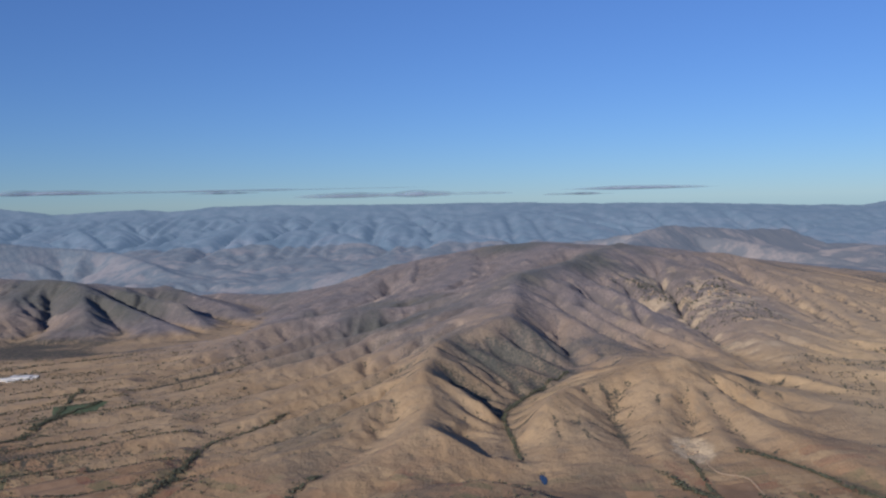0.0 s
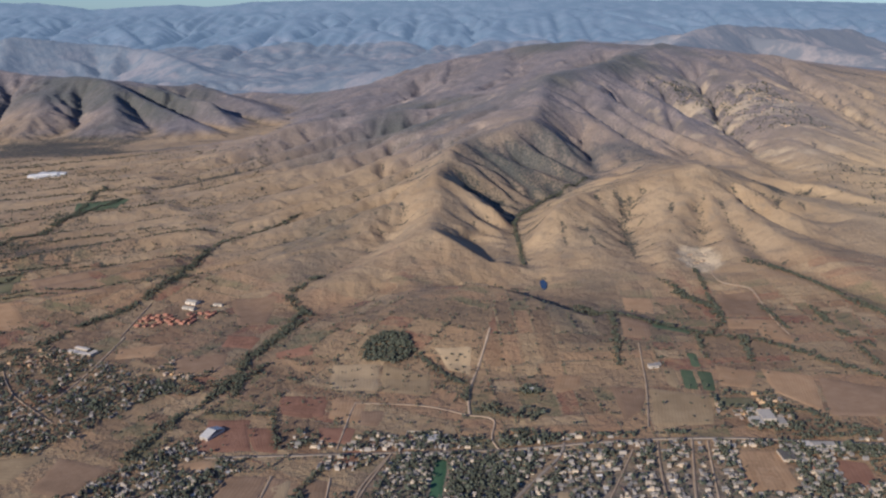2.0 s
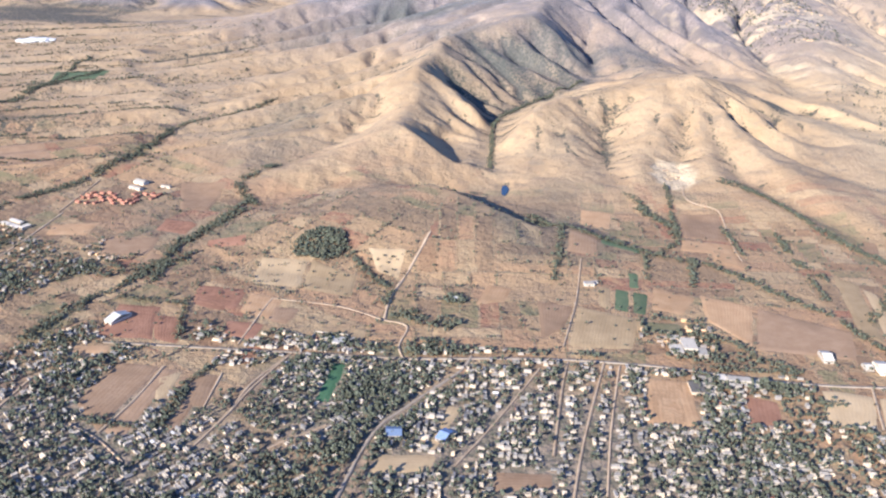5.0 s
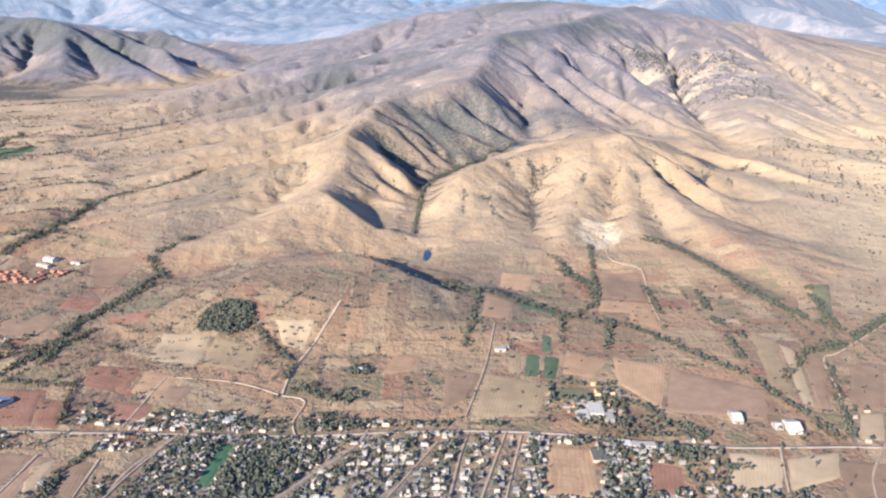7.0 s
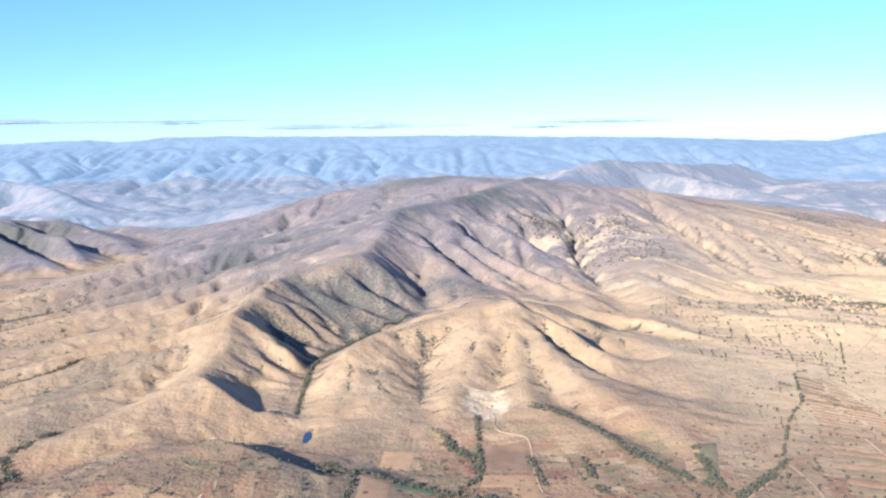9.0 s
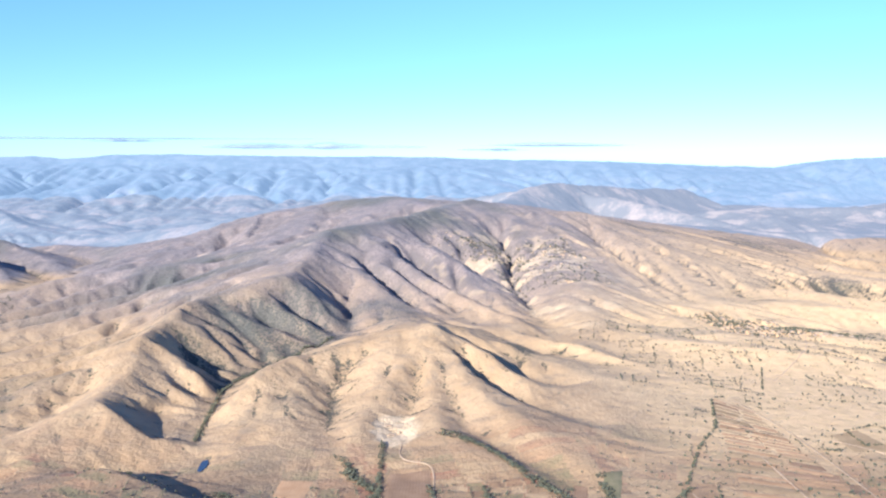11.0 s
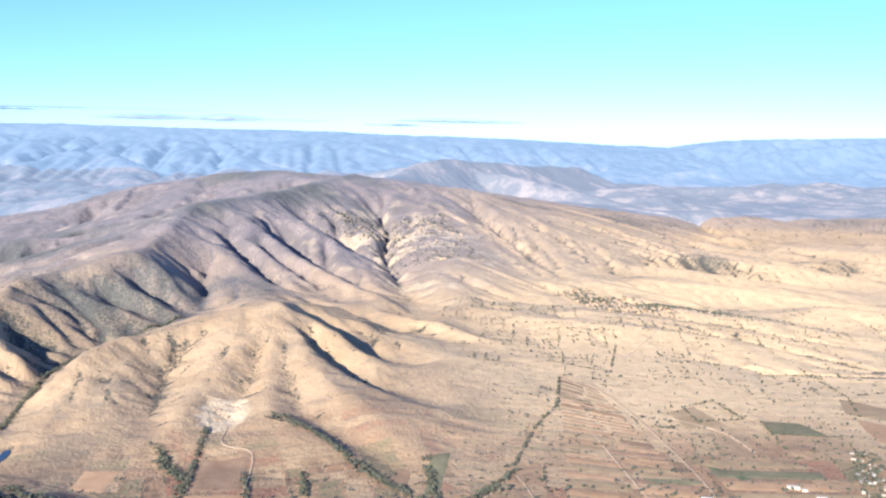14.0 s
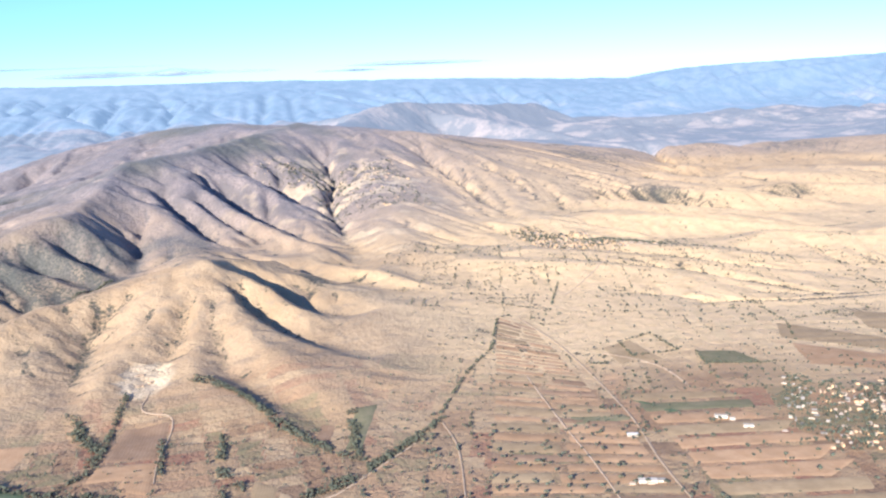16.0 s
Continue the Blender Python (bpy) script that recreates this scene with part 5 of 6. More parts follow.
# lots of the town: (middle x, middle y, half length, half depth, turn, share built on, share planted)
QUARTERS = [
    (470, 1215, 330, 265, 6, 0.66, 0.5), (-330, 1090, 330, 250, -36, 0.72, 0.6), (60, 930, 520, 130, 4, 0.70, 0.62),
    (800, 1230, 190, 230, 6, 0.26, 0.42), (60, 1330, 150, 150, -30, 0.40, 0.75), (-720, 980, 260, 180, -30, 0.45, 0.5),
    (640, 900, 420, 110, 4, 0.55, 0.5), (-830, 1560, 170, 130, -28, 0.30, 0.45), (-700, 1690, 120, 90, -28, 0.30, 0.4), (-1130, 1650, 160, 200, -25, 0.26, 0.35),
    (0, 1420, 110, 60, -30, 0.6, 0.3), (-80, 1420, 100, 40, -2, 0.5, 0.3), (500, 1480, 360, 34, 2, 0.6, 0.4), (-180, 1490, 230, 26, -2, 0.5, 0.3),
    (2330, 2010, 150, 170, -30, 0.20, 0.24), (2190, 1860, 110, 50, -15, 0.22, 0.3), (2560, 1960, 160, 160, -30, 0.2, 0.3), (1760, 1800, 60, 22, -12, 0.5, 0.5),
    (2020, 2020, 40, 25, -15, 0.35, 0.3), (2050, 1965, 30, 20, -15, 0.35, 0.3), (1800, 1990, 35, 14, -12, 0.4, 0.2), (-560, 1800, 70, 50, -28, 0.25, 0.3),
    (-880, 1830, 110, 60, -28, 0.28, 0.4), (660, 1650, 60, 60, 6, 0.35, 0.5), (560, 1660, 40, 40, 6, 0.4, 0.4), (240, 1500, 160, 24, 4, 0.35, 0.8),
    (2380, 3960, 170, 190, 10, 0.8, 0.3), (2560, 3860, 160, 110, 10, 0.5, 0.3), (2250, 4150, 90, 120, 10, 0.4, 0.3), (1500, 5250, 340, 200, 10, 0.12, 0.10), (1250, 5250, 240, 160, 0, 0.08, 0.08), (1600, 4800, 300, 200, 10, 0.05, 0.06),
    (1180, 1600, 80, 70, 0, 0.25, 0.3), (1300, 1560, 60, 40, 0, 0.3, 0.3), (1060, 1000, 200, 130, 4, 0.3, 0.4),
]
dice = random.Random(21)
lots, trees, bushes = [], [], []
for qx, qy, a, b, turn, built, green in QUARTERS:
    c, s = math.cos(radians(turn)), math.sin(radians(turn))
    step_u, step_v = 10.4, 8.6
    for i in range(int(-a / step_u), int(a / step_u) + 1):
        for j in range(int(-b / step_v), int(b / step_v) + 1):
            street = (i % 7 == 0) or (j % 11 == 0)
            u, v = i * step_u + dice.uniform(-2.5, 2.5), j * step_v + dice.uniform(-2.5, 2.5)
            x, y = qx + u * c - v * s, qy + u * s + v * c
            edge = max(abs(u) / a, abs(v) / b)
            thin = 0.55 + 0.45 * float(value_noise(np.array([x / 70]), np.array([y / 70]), 5)[0]) * 1.6 - 0.25 * (edge > 0.8)
            roll = dice.random()
            if not free(x, y):
                continue
            if not street and roll < built * thin * 1.0:
                lots.append((x, y, turn + dice.choice((0, 180, 0, 90)) + dice.uniform(-4, 4)))
                if dice.random() < green * 0.95:
                    trees.append((x + dice.uniform(6, 8) * dice.choice((-1, 1)), y + dice.uniform(6, 8), dice.uniform(0.45, 0.9)))
            elif dice.random() < green * (0.5 if street else 1.6):
                trees.append((x + dice.uniform(-4, 4), y + dice.uniform(-4, 4), dice.uniform(0.6, 1.25)))
                if dice.random() < 0.6:
                    trees.append((x + dice.uniform(-7, 7), y + dice.uniform(-7, 7), dice.uniform(0.5, 1.0)))

# the houses nearest the flight line are things of their own, those further off one joined mesh
NEAR = [p for p in lots if p[1] < 1530 and -800 < p[0] < 950]
dice.shuffle(NEAR)
single, rest = NEAR[:290], NEAR[290:] + [p for p in lots if not (p[1] < 1530 and -800 < p[0] < 950)]
used = set()
for x, y, turn in single:
    proto = dice.choices(HOUSES, WEIGHTS)[0]
    m = pose(x * S, y * S, (low_ground(x, y, 6) + 0.3) * S, 0, 0, turn)
    proto.scale = (0.7, 0.7, 0.82)
    if proto.name in used:
        copy_thing(proto, m)
    else:
        used.add(proto.name)
        proto.matrix_basis = m @ Matrix.Diagonal((0.7, 0.7, 0.82, 1))


def house_block(x, y, turn, w, d, h, rise):
    z = low_ground(x, y, 6) + 0.3
    c, s = math.cos(radians(turn)), math.sin(radians(turn))
    pts = []
    for px, py, pz in ((-w, -d, -3), (w, -d, -3), (w, d, -3), (-w, d, -3), (-w, -d, h), (w, -d, h), (w, d, h + rise), (-w, d, h + rise),
                       (-w + .4, -d + .4, h - .6 * (rise == 0)), (w - .4, -d + .4, h - .6 * (rise == 0)), (w - .4, d - .4, h + rise - .6 * (rise == 0)), (-w + .4, d - .4, h + rise - .6 * (rise == 0))):
        pts.append((x + px * c / 1 - py * s, y + px * s + py * c, z + pz))
    return pts


HB_FACES = np.array(((0, 1, 5, 4), (1, 2, 6, 5), (2, 3, 7, 6), (3, 0, 4, 7), (4, 5, 9, 8), (5, 6, 10, 9), (6, 7, 11, 10), (7, 4, 8, 11), (8, 9, 10, 11)))
def varied(name, a, b):
    g = Paint(name, 0.85)
    k = g.n.new("ShaderNodeHueSaturation")
    g.put(k.inputs["Value"], g.math("MULTIPLY_ADD", g.island(), 1.05, 0.5))
    g.put(k.inputs["Saturation"], g.math("MULTIPLY_ADD", g.island(), 0.9, 0.5))
    g.put(k.inputs["Color"], g.mix(g.ramp(g.noise(3, 4), 0.35, 0.65), a, b))
    return g.done(k.outputs[0])


white_row = varied("whitewash_rows", (0.50, 0.43, 0.34), (0.38, 0.315, 0.245))
grey_row = varied("concrete_rows", (0.38, 0.335, 0.28), (0.22, 0.19, 0.16))
cream_row = varied("render_rows", (0.52, 0.40, 0.28), (0.38, 0.27, 0.19))
for mat, share, words in ((white_mat, 0.45, "whitewashed"), (grey_mat, 0.3, "grey concrete"), (cream_mat, 0.25, "cream rendered")):
    n0 = int(len(rest) * (0 if mat is white_mat else 0.38 if mat is grey_mat else 0.76))
    n1 = int(len(rest) * (0.38 if mat is white_mat else 0.76 if mat is grey_mat else 1.0))
    v, f = [], []
    for x, y, turn in rest[n0:n1]:
        f.append(HB_FACES + len(v))
        v += house_block(x, y, turn, dice.uniform(2.4, 6.6), dice.uniform(1.5, 2.6), dice.choice((2.8, 3.2, 3.4, 6.0)), dice.choice((0, 0, 0, 0.9)))
    me = sheet("houses", v, np.concatenate(f), False)
    me.materials.append(white_row if mat is white_mat else grey_row if mat is grey_mat else cream_row)
    tagged(new("houses", me), "many small %s flat-roofed houses in yards" % words, "houses", kind="stuff")


# ---- larger buildings ----
def hall(name, x, y, w, d, h, turn, wall, roof, style, label, wings=()):
    thing = anchor(name, x, y, turn, 0)
    thing.location.z = (low_ground(x, y, max(w, d) / 2) + 0.4) * S
    for px, py, pw, pd, ph in ((0, 0, w, d, h), *wings):
        bm = bmesh.new()
        box(bm, px - pw / 2, py - pd / 2, -4, px + pw / 2, py + pd / 2, ph)
        part("wall", bm, wall, thing)
        bm = bmesh.new()
        if style == "gable":
            gable(bm, pw, pd, ph + 0.03, pd * 0.16)
        else:
            box(bm, -pw / 2 - 0.4, -pd / 2 - 0.4, ph + 0.03, pw / 2 + 0.4, pd / 2 + 0.4, ph + 0.6)
        for v in bm.verts:
            v.co.x += px * S
            v.co.y += py * S
        part("roof", bm, roof, thing)
        n = max(2, int(pw / 9))
        for k in range(n):
            bm = bmesh.new()
            wx = px + (k + 0.5) / n * pw - pw / 2
            box(bm, wx - 1.2, py - pd / 2 - 0.14, ph * 0.45, wx + 1.2, py - pd / 2 - 0.01, ph * 0.75)
            part("window", bm, dark_mat, thing)
    bm = bmesh.new()
    box(bm, -2, -d / 2 - 0.15, 0, 2, -d / 2 - 0.01, min(4, h * 0.7))
    part("door", bm, dark_mat, thing)
    return tagged(thing, label, "building")


hall("factory", -2004, 3990, 95, 60, 13, 8, bright_mat, bright_mat, "flat", "large white factory of joined halls in a dry valley",
     ((-62, -18, 46, 50, 10), (60, 8, 38, 40, 11), (10, 48, 120, 28, 9), (-20, -52, 60, 30, 8), (48, -44, 40, 26, 9)))
hall("warehouse", -404, 1506, 20, 46, 6, -26, white_mat, tin_mat, "gable", "long warehouse with a pale tin roof on red earth")
hall("shed", -696, 2242, 34, 22, 7, -20, white_mat, white_mat, "gable", "white shed with a bright roof beside an orchard")
hall("shed", -690, 2196, 38, 14, 6, -20, white_mat, white_mat, "gable", "white shed with a bright roof beside an orchard")
hall("shed", -620, 2226, 26, 9, 5, -10, white_mat, white_mat, "gable", "long narrow white shed on dry grass")
hall("school", -852, 1889, 62, 12, 5, -22, cream_mat, white_mat, "flat", "long low cream school beside a dirt road", ((-10, 22, 40, 10, 5), (36, 10, 12, 24, 6)))
hall("storehouse", 20, 1500, 20, 22, 6, 2, white_mat, tin_mat, "flat", "white storehouse in the corner of a walled yard", ((-22, 10, 24, 9, 4),))
hall("storehouse", 661, 1600, 26, 40, 8, 4, white_mat, white_mat, "flat", "group of white works halls at the field edge", ((-26, -18, 22, 30, 6), (20, -26, 16, 26, 7), (-20, 22, 18, 22, 5)))
hall("hangar", 909, 1602, 18, 34, 7, 4, white_mat, white_mat, "gable", "white hangar beside a bare yard of dust")
hall("hangar", 1001, 1578, 22, 36, 8, 8, white_mat, white_mat, "gable", "white hangar with a pale roof near the road", ((-24, 6, 14, 20, 5),))
hall("storehouse", 654, 1453, 24, 34, 5, 5, cream_mat, slab_mat, "flat", "cream storehouse in a bare orange plot", ((16, -20, 16, 14, 4),))
hall("storehouse", 731, 1490, 40, 14, 7, 2, white_mat, white_mat, "flat", "white roadside storehouse with side wings", ((-28, 4, 14, 18, 5), (28, -3, 14, 16, 4)))
hall("farmhouse", 486, 1835, 22, 12, 6, 8, white_mat, slab_mat, "flat", "white farmhouse beside irrigated green plots", ((14, 10, 12, 10, 4),))
hall("farmhouse", 209, 1716, 14, 9, 5, 20, white_mat, tin_mat, "gable", "white farmhouse among dark trees")
hall("market_roof", 245, 1242, 16, 30, 6, -24, grey_mat, blue_mat, "gable", "blue-roofed market hall beside a bare plot")
hall("arena", 167, 1238, 24, 24, 6, 10, grey_mat, blue_mat, "gable", "round-cornered arena with a blue-grey roof among trees")
hall("storehouse", 1745, 1795, 34, 12, 5, -14, white_mat, white_mat, "flat", "white farm storehouse among strip fields", ((26, 2, 14, 10, 4),))
hall("storehouse", 2020, 2026, 26, 12, 6, -20, white_mat, white_mat, "gable", "white barn on dry fields", ((22, -8, 12, 9, 4),))
hall("storehouse", 2050, 1966, 20, 10, 5, -20, white_mat, white_mat, "gable", "small white barn on dry fields")
hall("storehouse", 1802, 1992, 24, 9, 5, -14, white_mat, tin_mat, "gable", "long white barn beside a track")

# walled yard
for x, y, w, d in ((0, 1530, 64, 0.5), (0, 1487, 64, 0.5), (-32, 1508, 0.5, 43), (32, 1508, 0.5, 43)):
    bm = bmesh.new()
    box(bm, -w / 2, -d / 2, -1, w / 2, d / 2, 3)
    wall = part("yard_wall", bm, white_mat)
    wall.location = (x * S, y * S, float(ground_z(x, y)[0]) * S)
    tagged(wall, "whitewashed yard wall round pale dust", "wall", "walls of the yard")
field("tan", (-30, 1489), (30, 1489), (30, 1528), (-30, 1528))

# estate with red roofs
estate = make_house(13, 8, 4.4, rose_mat, tile_mat, "gable", "small house with an orange-red tiled roof in an estate")
tagged(estate, group="houses of the red-roofed estate")
dice = random.Random(31)
first = True
for i in range(9):
    for j in range(5):
        if dice.random() < 0.25:
            continue
        x, y = -800 + 21 * i + 6 * j + dice.uniform(-4, 4), 2062 + 19 * j + 3.5 * i + dice.uniform(-3, 3)
        m = pose(x * S, y * S, (low_ground(x, y, 7) + 0.3) * S, 0, 0, -20 + dice.choice((0, 90)))
        if first:
            estate.matrix_basis, first = m, False
        else:
            copy_thing(estate, m)

# quarry walls and sheds
for x, y, w, d, t in ((735, 2640, 22, 8, 15), (770, 2600, 14, 9, 40), (745, 2580, 18, 6, 5), (790, 2650, 12, 7, 60)):
    hall("quarry_shed", x, y, w, d, 3, t, track_mat, track_mat, "flat", "pale stone shed on the quarry terraces")

# pond
bm = bmesh.new()
rim = [bm.verts.new((1.1 * 9 * math.cos(a) * (1 + 0.12 * math.sin(3 * a + 1)) * S, 1.1 * 40 * math.sin(a) * S, 0)) for a in (2 * math.pi * i / 40 for i in range(40))]
bm.faces.new(rim)
pond = part("water", bm, water_mat)
pond.location = (POND[0] * S, POND[1] * S, (pond_z - 0.6) * S)
tagged(pond, "small dark blue pond in a gully", "pond", kind="structure")

# ---- trees ----
def clump(bm, x, y, z, r, rng, flat=0.8, sub=1):
    made = bmesh.ops.create_icosphere(bm, subdivisions=sub, radius=1)["verts"]
    for v in made:
        k = r * rng.uniform(0.72, 1.2)
        v.co = Vector(((x + v.co.x * k) * S, (y + v.co.y * k) * S, (z + v.co.z * k * flat) * S))


def make_tree(seed, tall, wide, mat, label):
    """A tree with a forked tapered trunk and an uneven crown of clumps."""
    rng = random.Random(seed)
    tree = new("tree")
    tree.empty_display_size = 0.5
    bm = bmesh.new()
    tube(bm, 0, 0, -1.5, tall * 0.45, 0.045 * tall, 0.028 * tall, 6)
    for k in range(4):
        a = k * 1.6 + rng.uniform(0, 0.6)
        r = wide * rng.uniform(0.16, 0.28)
        base = [Vector((0.02 * tall * math.cos(t), 0.02 * tall * math.sin(t), tall * 0.36)) for t in (0, 2.1, 4.2)]
        tip = Vector((r * math.cos(a), r * math.sin(a), tall * rng.uniform(0.6, 0.75)))
        vs = [bm.verts.new(p * S) for p in base]
        top = bm.verts.new(tip * S)
        for i in range(3):
            bm.faces.new((vs[i], vs[(i + 1) % 3], top))
    part("trunk", bm, bark_mat, tree)
    bm = bmesh.new()
    for k in range(9):
        a, rr = rng.uniform(0, 6.3), wide * 0.5 * math.sqrt(rng.random()) * 0.75
        clump(bm, rr * math.cos(a), rr * math.sin(a), tall * rng.uniform(0.5, 0.88) - rr * 0.12, wide * rng.uniform(0.15, 0.27), rng)
    part("crown", bm, mat, tree)
    return tagged(tree, label, "tree", "trees of the valley")


TREES = [make_tree(1, 10, 9, leaf_mat, "broad dark green tree on dry farmland"), make_tree(2, 13, 9, leaf_mat, "tall dark green tree on dry farmland"),
         make_tree(3, 8, 8, dust_leaf_mat, "low dusty grey-green tree on dry farmland"), make_tree(4, 14, 6.5, leaf_mat, "slender dark green tree on dry farmland")]
dice = random.Random(41)
lone = []
for width, pts in HEDGES:
    for p, q in zip(pts, pts[1:]):
        n = int(np.linalg.norm(q - p) * width / 21)
        for k in range(n):
            t = dice.random()
            off = dice.gauss(0, 0.27) * width
            d = (q - p) / (np.linalg.norm(q - p) + 1e-6)
            x, y = p + (q - p) * t + np.array((-d[1], d[0])) * off
            gappy = float(value_noise(np.array([x / 40]), np.array([y / 40]), 9)[0])
            if gappy < 0.22:
                continue
            (trees if dice.random() < 0.5 else bushes).append((x, y, dice.uniform(0.4, 0.95)))
# orchards and lone trees on the plain
for k in range(2600):
    x, y = dice.uniform(-1500, 2900), dice.uniform(1400, 2600)
    if y > 2150 and x < 1200:
        continue
    if float(value_noise(np.array([x / 160]), np.array([y / 160]), 14)[0]) > 0.36:
        lone.append((x, y, dice.uniform(0.4, 0.85)))
for k in range(150):
    lone.append((dice.uniform(1350, 1850), dice.uniform(1600, 2150), dice.uniform(0.8, 1.3)))
for k in range(230):
    x, y = dice.uniform(-330, 120), dice.uniform(1640, 1960)
    lone.append((x, y, dice.uniform(0.4, 0.75)))
for k in range(150):
    lone.append((dice.uniform(1850, 2700), dice.uniform(1700, 2400), dice.uniform(0.7, 1.25)))
# trees and bushes on the edges of the plots
rng = np.random.RandomState(17)
ex, ey = rng.uniform(-2600, 3600, 300000), rng.uniform(1380, 4600, 300000)
number, edge = plots(ex, ey)
valley = ((ey < 2250) | ((ex < -500 - 0.25 * (ey - 2250)) & (ey < 4500)) | ((ex > 1500) & (ey < 4000)))
clumpy = value_noise(ex / 120, ey / 120, 19)
keep = (edge < 3.0) & valley & (rng.uniform(0, 1, 300000) < np.clip((clumpy - 0.2) * 2.2, 0.1, 1.0))
for x, y, k, c in zip(ex[keep], ey[keep], rng.uniform(0.4, 1.0, keep.sum()), rng.uniform(0, 1, keep.sum())):
    if free(x, y):
        (trees if c < 0.5 else bushes).append((x, y, k))
# the dark grove, the wooded parts of the town
for cx, cy, rx, ry, n in ((-115, 1895, 60, 72, 460), (122, 1290, 70, 130, 330), (83, 1110, 120, 70, 260), (210, 1710, 24, 20, 45), (190, 1500, 60, 40, 110),
                          (-380, 1290, 60, 60, 90), (180, 1600, 60, 30, 60), (480, 1520, 40, 20, 50), (700, 1560, 90, 25, 60), (800, 1480, 40, 25, 60),
                          (2600, 2330, 50, 40, 60), (-560, 1700, 80, 40, 70), (-1000, 1500, 90, 60, 90), (60, 900, 260, 80, 260), (-300, 880, 260, 80, 220)):
    for k in range(n):
        a, r = dice.uniform(0, 6.3), math.sqrt(dice.random())
        x, y = cx + rx * r * math.cos(a), cy + ry * r * math.sin(a)
        if free(x, y):
            trees.append((x, y, dice.uniform(0.7, 1.2)))
dice.shuffle(lone)
used = set()
for x, y, k in lone[:290]:
    proto = dice.choice(TREES)
    m = pose(x * S, y * S, float(ground_z(x, y)[0]) * S, 0, 0, dice.uniform(0, 360))
    if proto.name in used:
        made = copy_thing(proto, m)
    else:
        used.add(proto.name)
        proto.matrix_basis = m
        made = proto
    made.scale = (k * 1.15,) * 3
trees += lone[290:]


def template(seed, blobs, tall, wide):
    """Corners and three-sided faces of a small rough crown with its stem."""
    rng = random.Random(seed)
    bm = bmesh.new()
    for k in range(blobs):
        a, rr = rng.uniform(0, 6.3), wide * rng.uniform(0.1, 0.33)
        clump(bm, rr * math.cos(a), rr * math.sin(a), tall * rng.uniform(0.45, 0.8), wide * rng.uniform(0.24, 0.36), rng, 0.9, 1)
    bm.verts.index_update()
    v = np.array([w.co[:] for w in bm.verts]) / S
    f = np.array([[w.index for w in q.verts] for q in bm.faces])
    bm.free()
    stem = np.array([(0.25, 0, -1), (-0.2, 0.2, -1), (-0.2, -0.2, -1), (0, 0, tall * 0.6)])
    n = len(v)
    return np.concatenate([v, stem]), np.concatenate([f, np.array([(0, 1, 3), (1, 2, 3), (2, 0, 3)]) + n])


def scatter(name, places, shapes, mat, label, category, seed):
    rng = np.random.RandomState(seed)
    p = np.array(places)
    z = ground_z(p[:, 0], p[:, 1])
    kind = rng.randint(0, len(shapes), len(p))
    vs, fs, n = [], [], 0
    for k, (v, f) in enumerate(shapes):
        w = np.flatnonzero(kind == k)
        a = rng.uniform(0, 6.3, len(w))
        c, s = np.cos(a)[:, None], np.sin(a)[:, None]
        size = p[w, 2][:, None]
        hi = rng.uniform(0.8, 1.25, len(w))[:, None]
        x = p[w, 0][:, None] + size * (v[None, :, 0] * c - v[None, :, 1] * s)
        y = p[w, 1][:, None] + size * (v[None, :, 0] * s + v[None, :, 1] * c)
        q = np.stack([x, y, z[w][:, None] + size * hi * v[None, :, 2]], 2)
        vs.append(q.reshape(-1, 3))
        fs.append((f[None] + (n + np.arange(len(w)) * len(v))[:, None, None]).reshape(-1, 3))
        n += len(w) * len(v)
    me = sheet(name, np.concatenate(vs), np.concatenate(fs), False)
    me.materials.append(mat)
    return tagged(new(name, me), label, category, kind="stuff")


# thin woodland and bushes on the hills follow the hollows
rng = np.random.RandomState(7)
rows = rng.randint(int(np.searchsorted(rows_y, 2050)), int(np.searchsorted(rows_y, 6200)), 170000)
cols = rng.randint(0, COLS, 170000)
take = np.clip((SCRUB[rows, cols] - 0.2) * 1.7 + 0.2 * CREEK[rows, cols], 0, 1) * (1 - PALE[rows, cols]) > rng.uniform(0, 1, 170000)
take &= np.hypot(GX[rows, cols] - POND[0], GY[rows, cols] - POND[1]) > 55
hill_bushes = [(x, y, k) for x, y, k in zip(GX[rows, cols][take] + rng.uniform(-6, 6, take.sum()), GY[rows, cols][take] + rng.uniform(-6, 6, take.sum()), rng.uniform(0.2, 0.52, take.sum()))][:32000]
for points in CREEKS:          # bushes line the creeks
    run = sum(math.hypot(b[0] - a[0], b[1] - a[1]) for a, b in zip(points, points[1:]))
    for x, y, z in even(points, int(run / 6) + 2):
        if y < 6200 and math.hypot(x - POND[0], y - POND[1]) > 60 and rng.uniform() < 0.75:
            hill_bushes.append((x + rng.normal(0, 8), y + rng.normal(0, 8), rng.uniform(0.25, 0.6)))
BLOBS = [template(s, 3, 10, 8.5) for s in (1, 2, 3)]
SMALL = [template(s, 1, 6, 7) for s in (5, 6)]
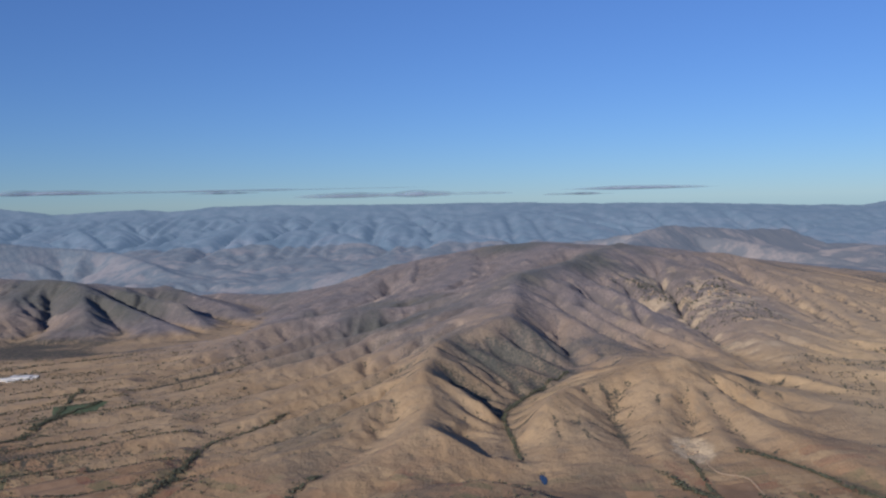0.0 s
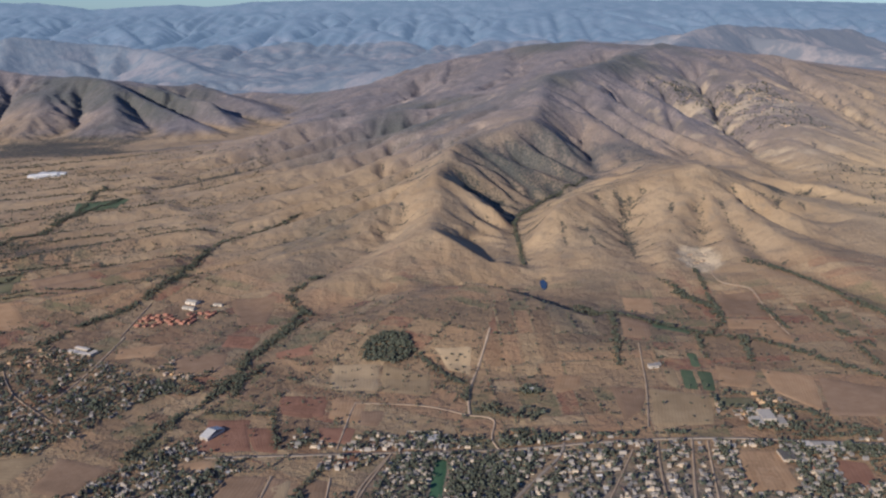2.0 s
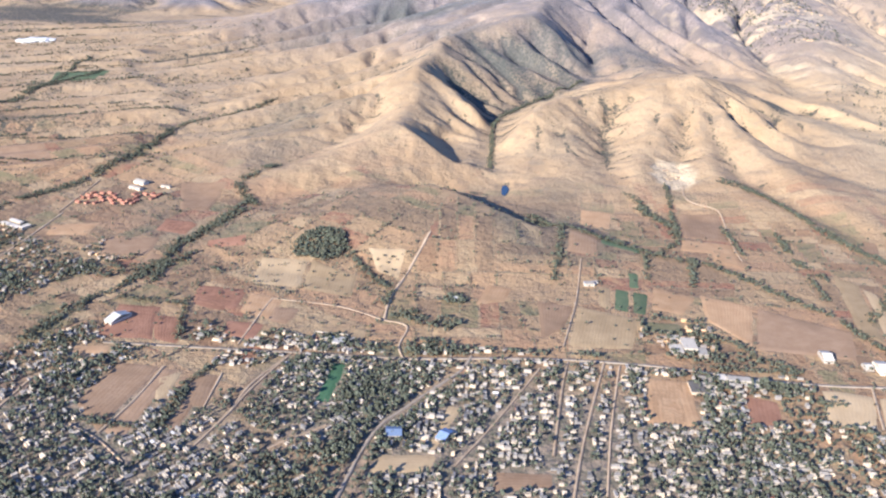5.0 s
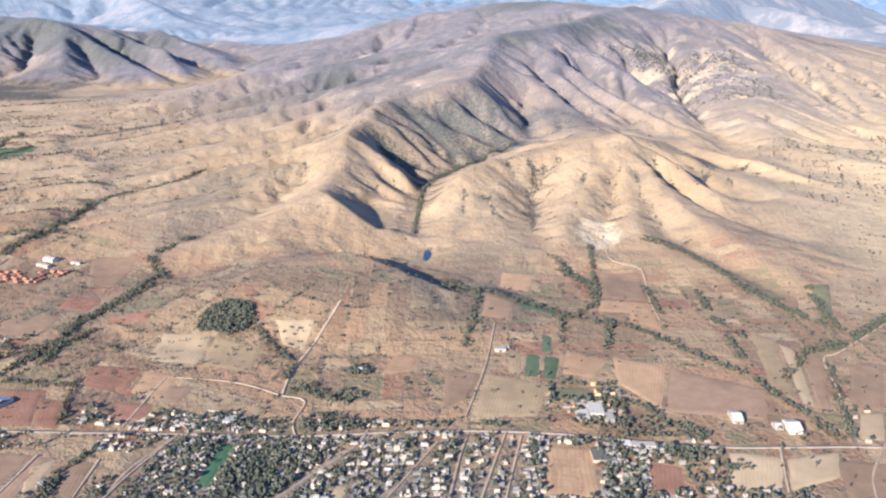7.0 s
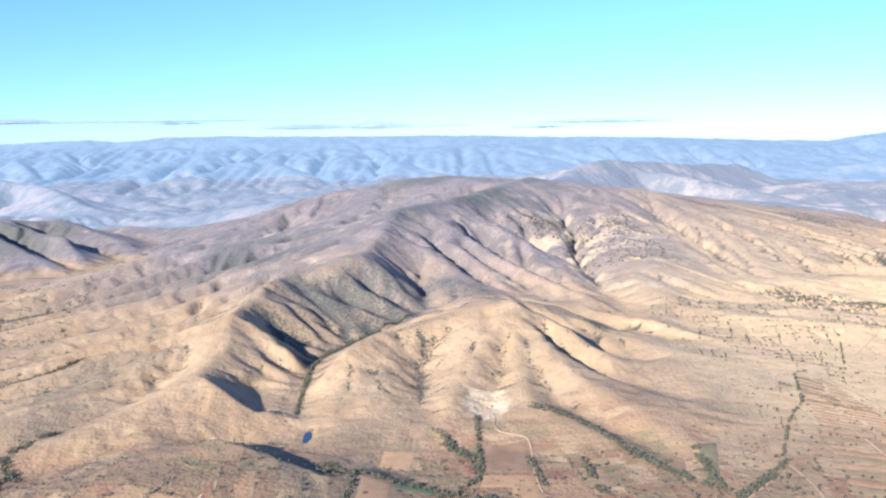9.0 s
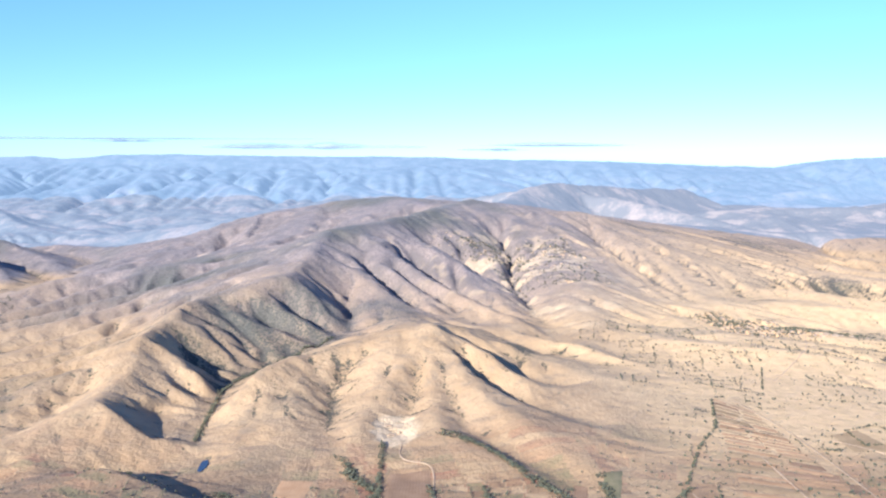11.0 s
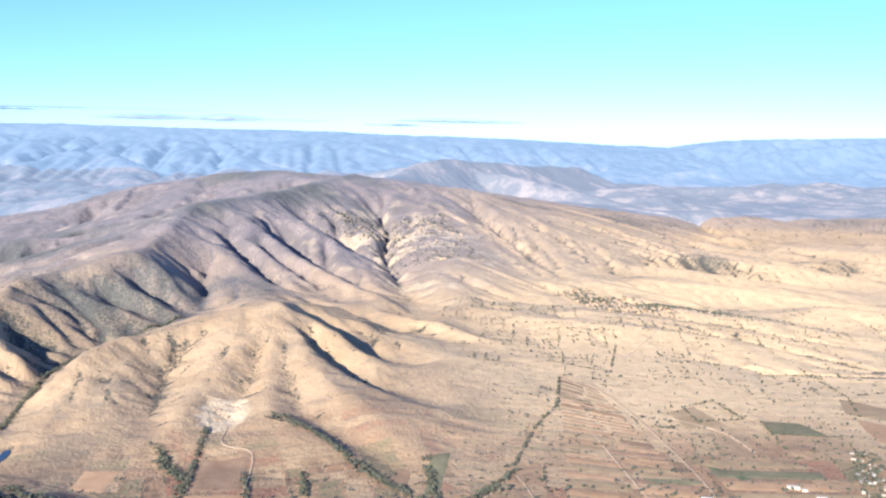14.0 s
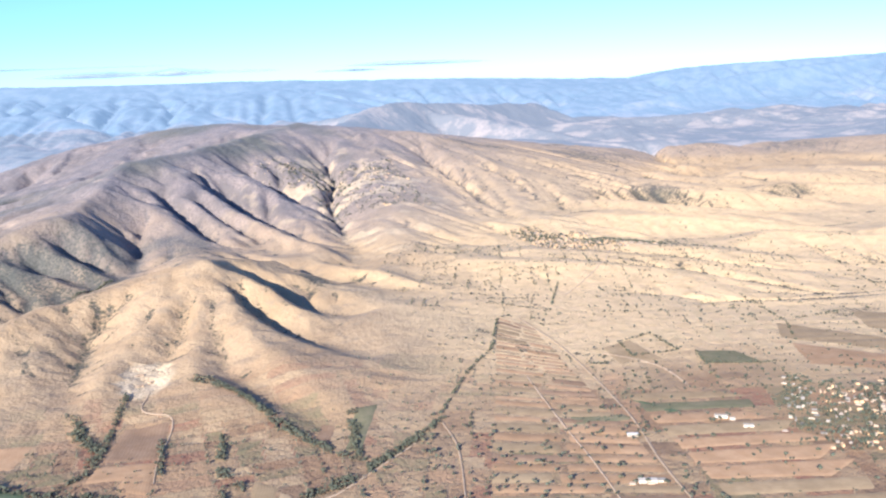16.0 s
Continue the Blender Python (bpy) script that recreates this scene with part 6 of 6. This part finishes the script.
scatter("trees", trees, BLOBS, leaf_mat, "many dark green trees in yards and hedgerows", "trees", 3)
scatter("bushes", bushes, SMALL, dust_leaf_mat, "dusty grey-green bushes along hedgerows", "bushes", 4)
scatter("hill_bushes", hill_bushes, SMALL, dust_leaf_mat, "sparse dry bushes in the hollows of the hills", "bushes", 5)

# ---- clouds ----
cloud_paint = Paint("cloud", 1.0)
cloud_paint.b.inputs["Specular IOR Level"].default_value = 0.0
streak = cloud_paint.noise(420, 4, 0.6, (0.25, 1, 1.6))
veil = cloud_paint.math("MULTIPLY", cloud_paint.attr("body"), cloud_paint.ramp(streak, 0.25, 0.6))
cloud_paint.put(cloud_paint.b.inputs["Alpha"], cloud_paint.math("MULTIPLY", veil, 0.85))
cloud_mat = cloud_paint.done((0.30, 0.33, 0.42))


def cloud(x0, x1, y, z, thick):
    """A flat lens of cloud from x0 to x1."""
    nu, nv = 70, 17
    u, a = np.meshgrid(np.linspace(0, 1, nu), np.linspace(0, 2 * math.pi, nv))
    body = np.sin(math.pi * u) ** 0.6 * (0.75 + 0.5 * fbm(u * 7 + x0, u * 0 + 3.0, 33, 3))
    px = x0 + (x1 - x0) * u
    pz = z + thick * body * np.sin(a) * np.where(np.sin(a) > 0, 0.7, 0.35)
    py = y + 420 * body * np.cos(a)
    me = sheet("cloud", np.stack([px, py, pz], 2).reshape(-1, 3), grid_faces(nv, nu))
    at = me.attributes.new("body", "FLOAT", "POINT")
    at.data.foreach_set("value", np.clip(1.0 - np.abs(np.sin(a)) ** 1.5, 0, 1).astype(np.float32).ravel() * np.clip(body, 0, 1).astype(np.float32).ravel())
    me.materials.append(cloud_mat)
    return tagged(new("cloud", me), "thin flat grey cloud low over the far range", "cloud", "clouds over the range")


cloud(-11600, -5600, 16800, 1092, 150)
cloud(-9000, 0, 16900, 1078, 60)
cloud(-5100, -3500, 16800, 1032, 60)
cloud(-2959, 1419, 16800, 925, 150)
cloud(2290, 5500, 16800, 968, 90)
cloud(1950, 3400, 16800, 877, 60)
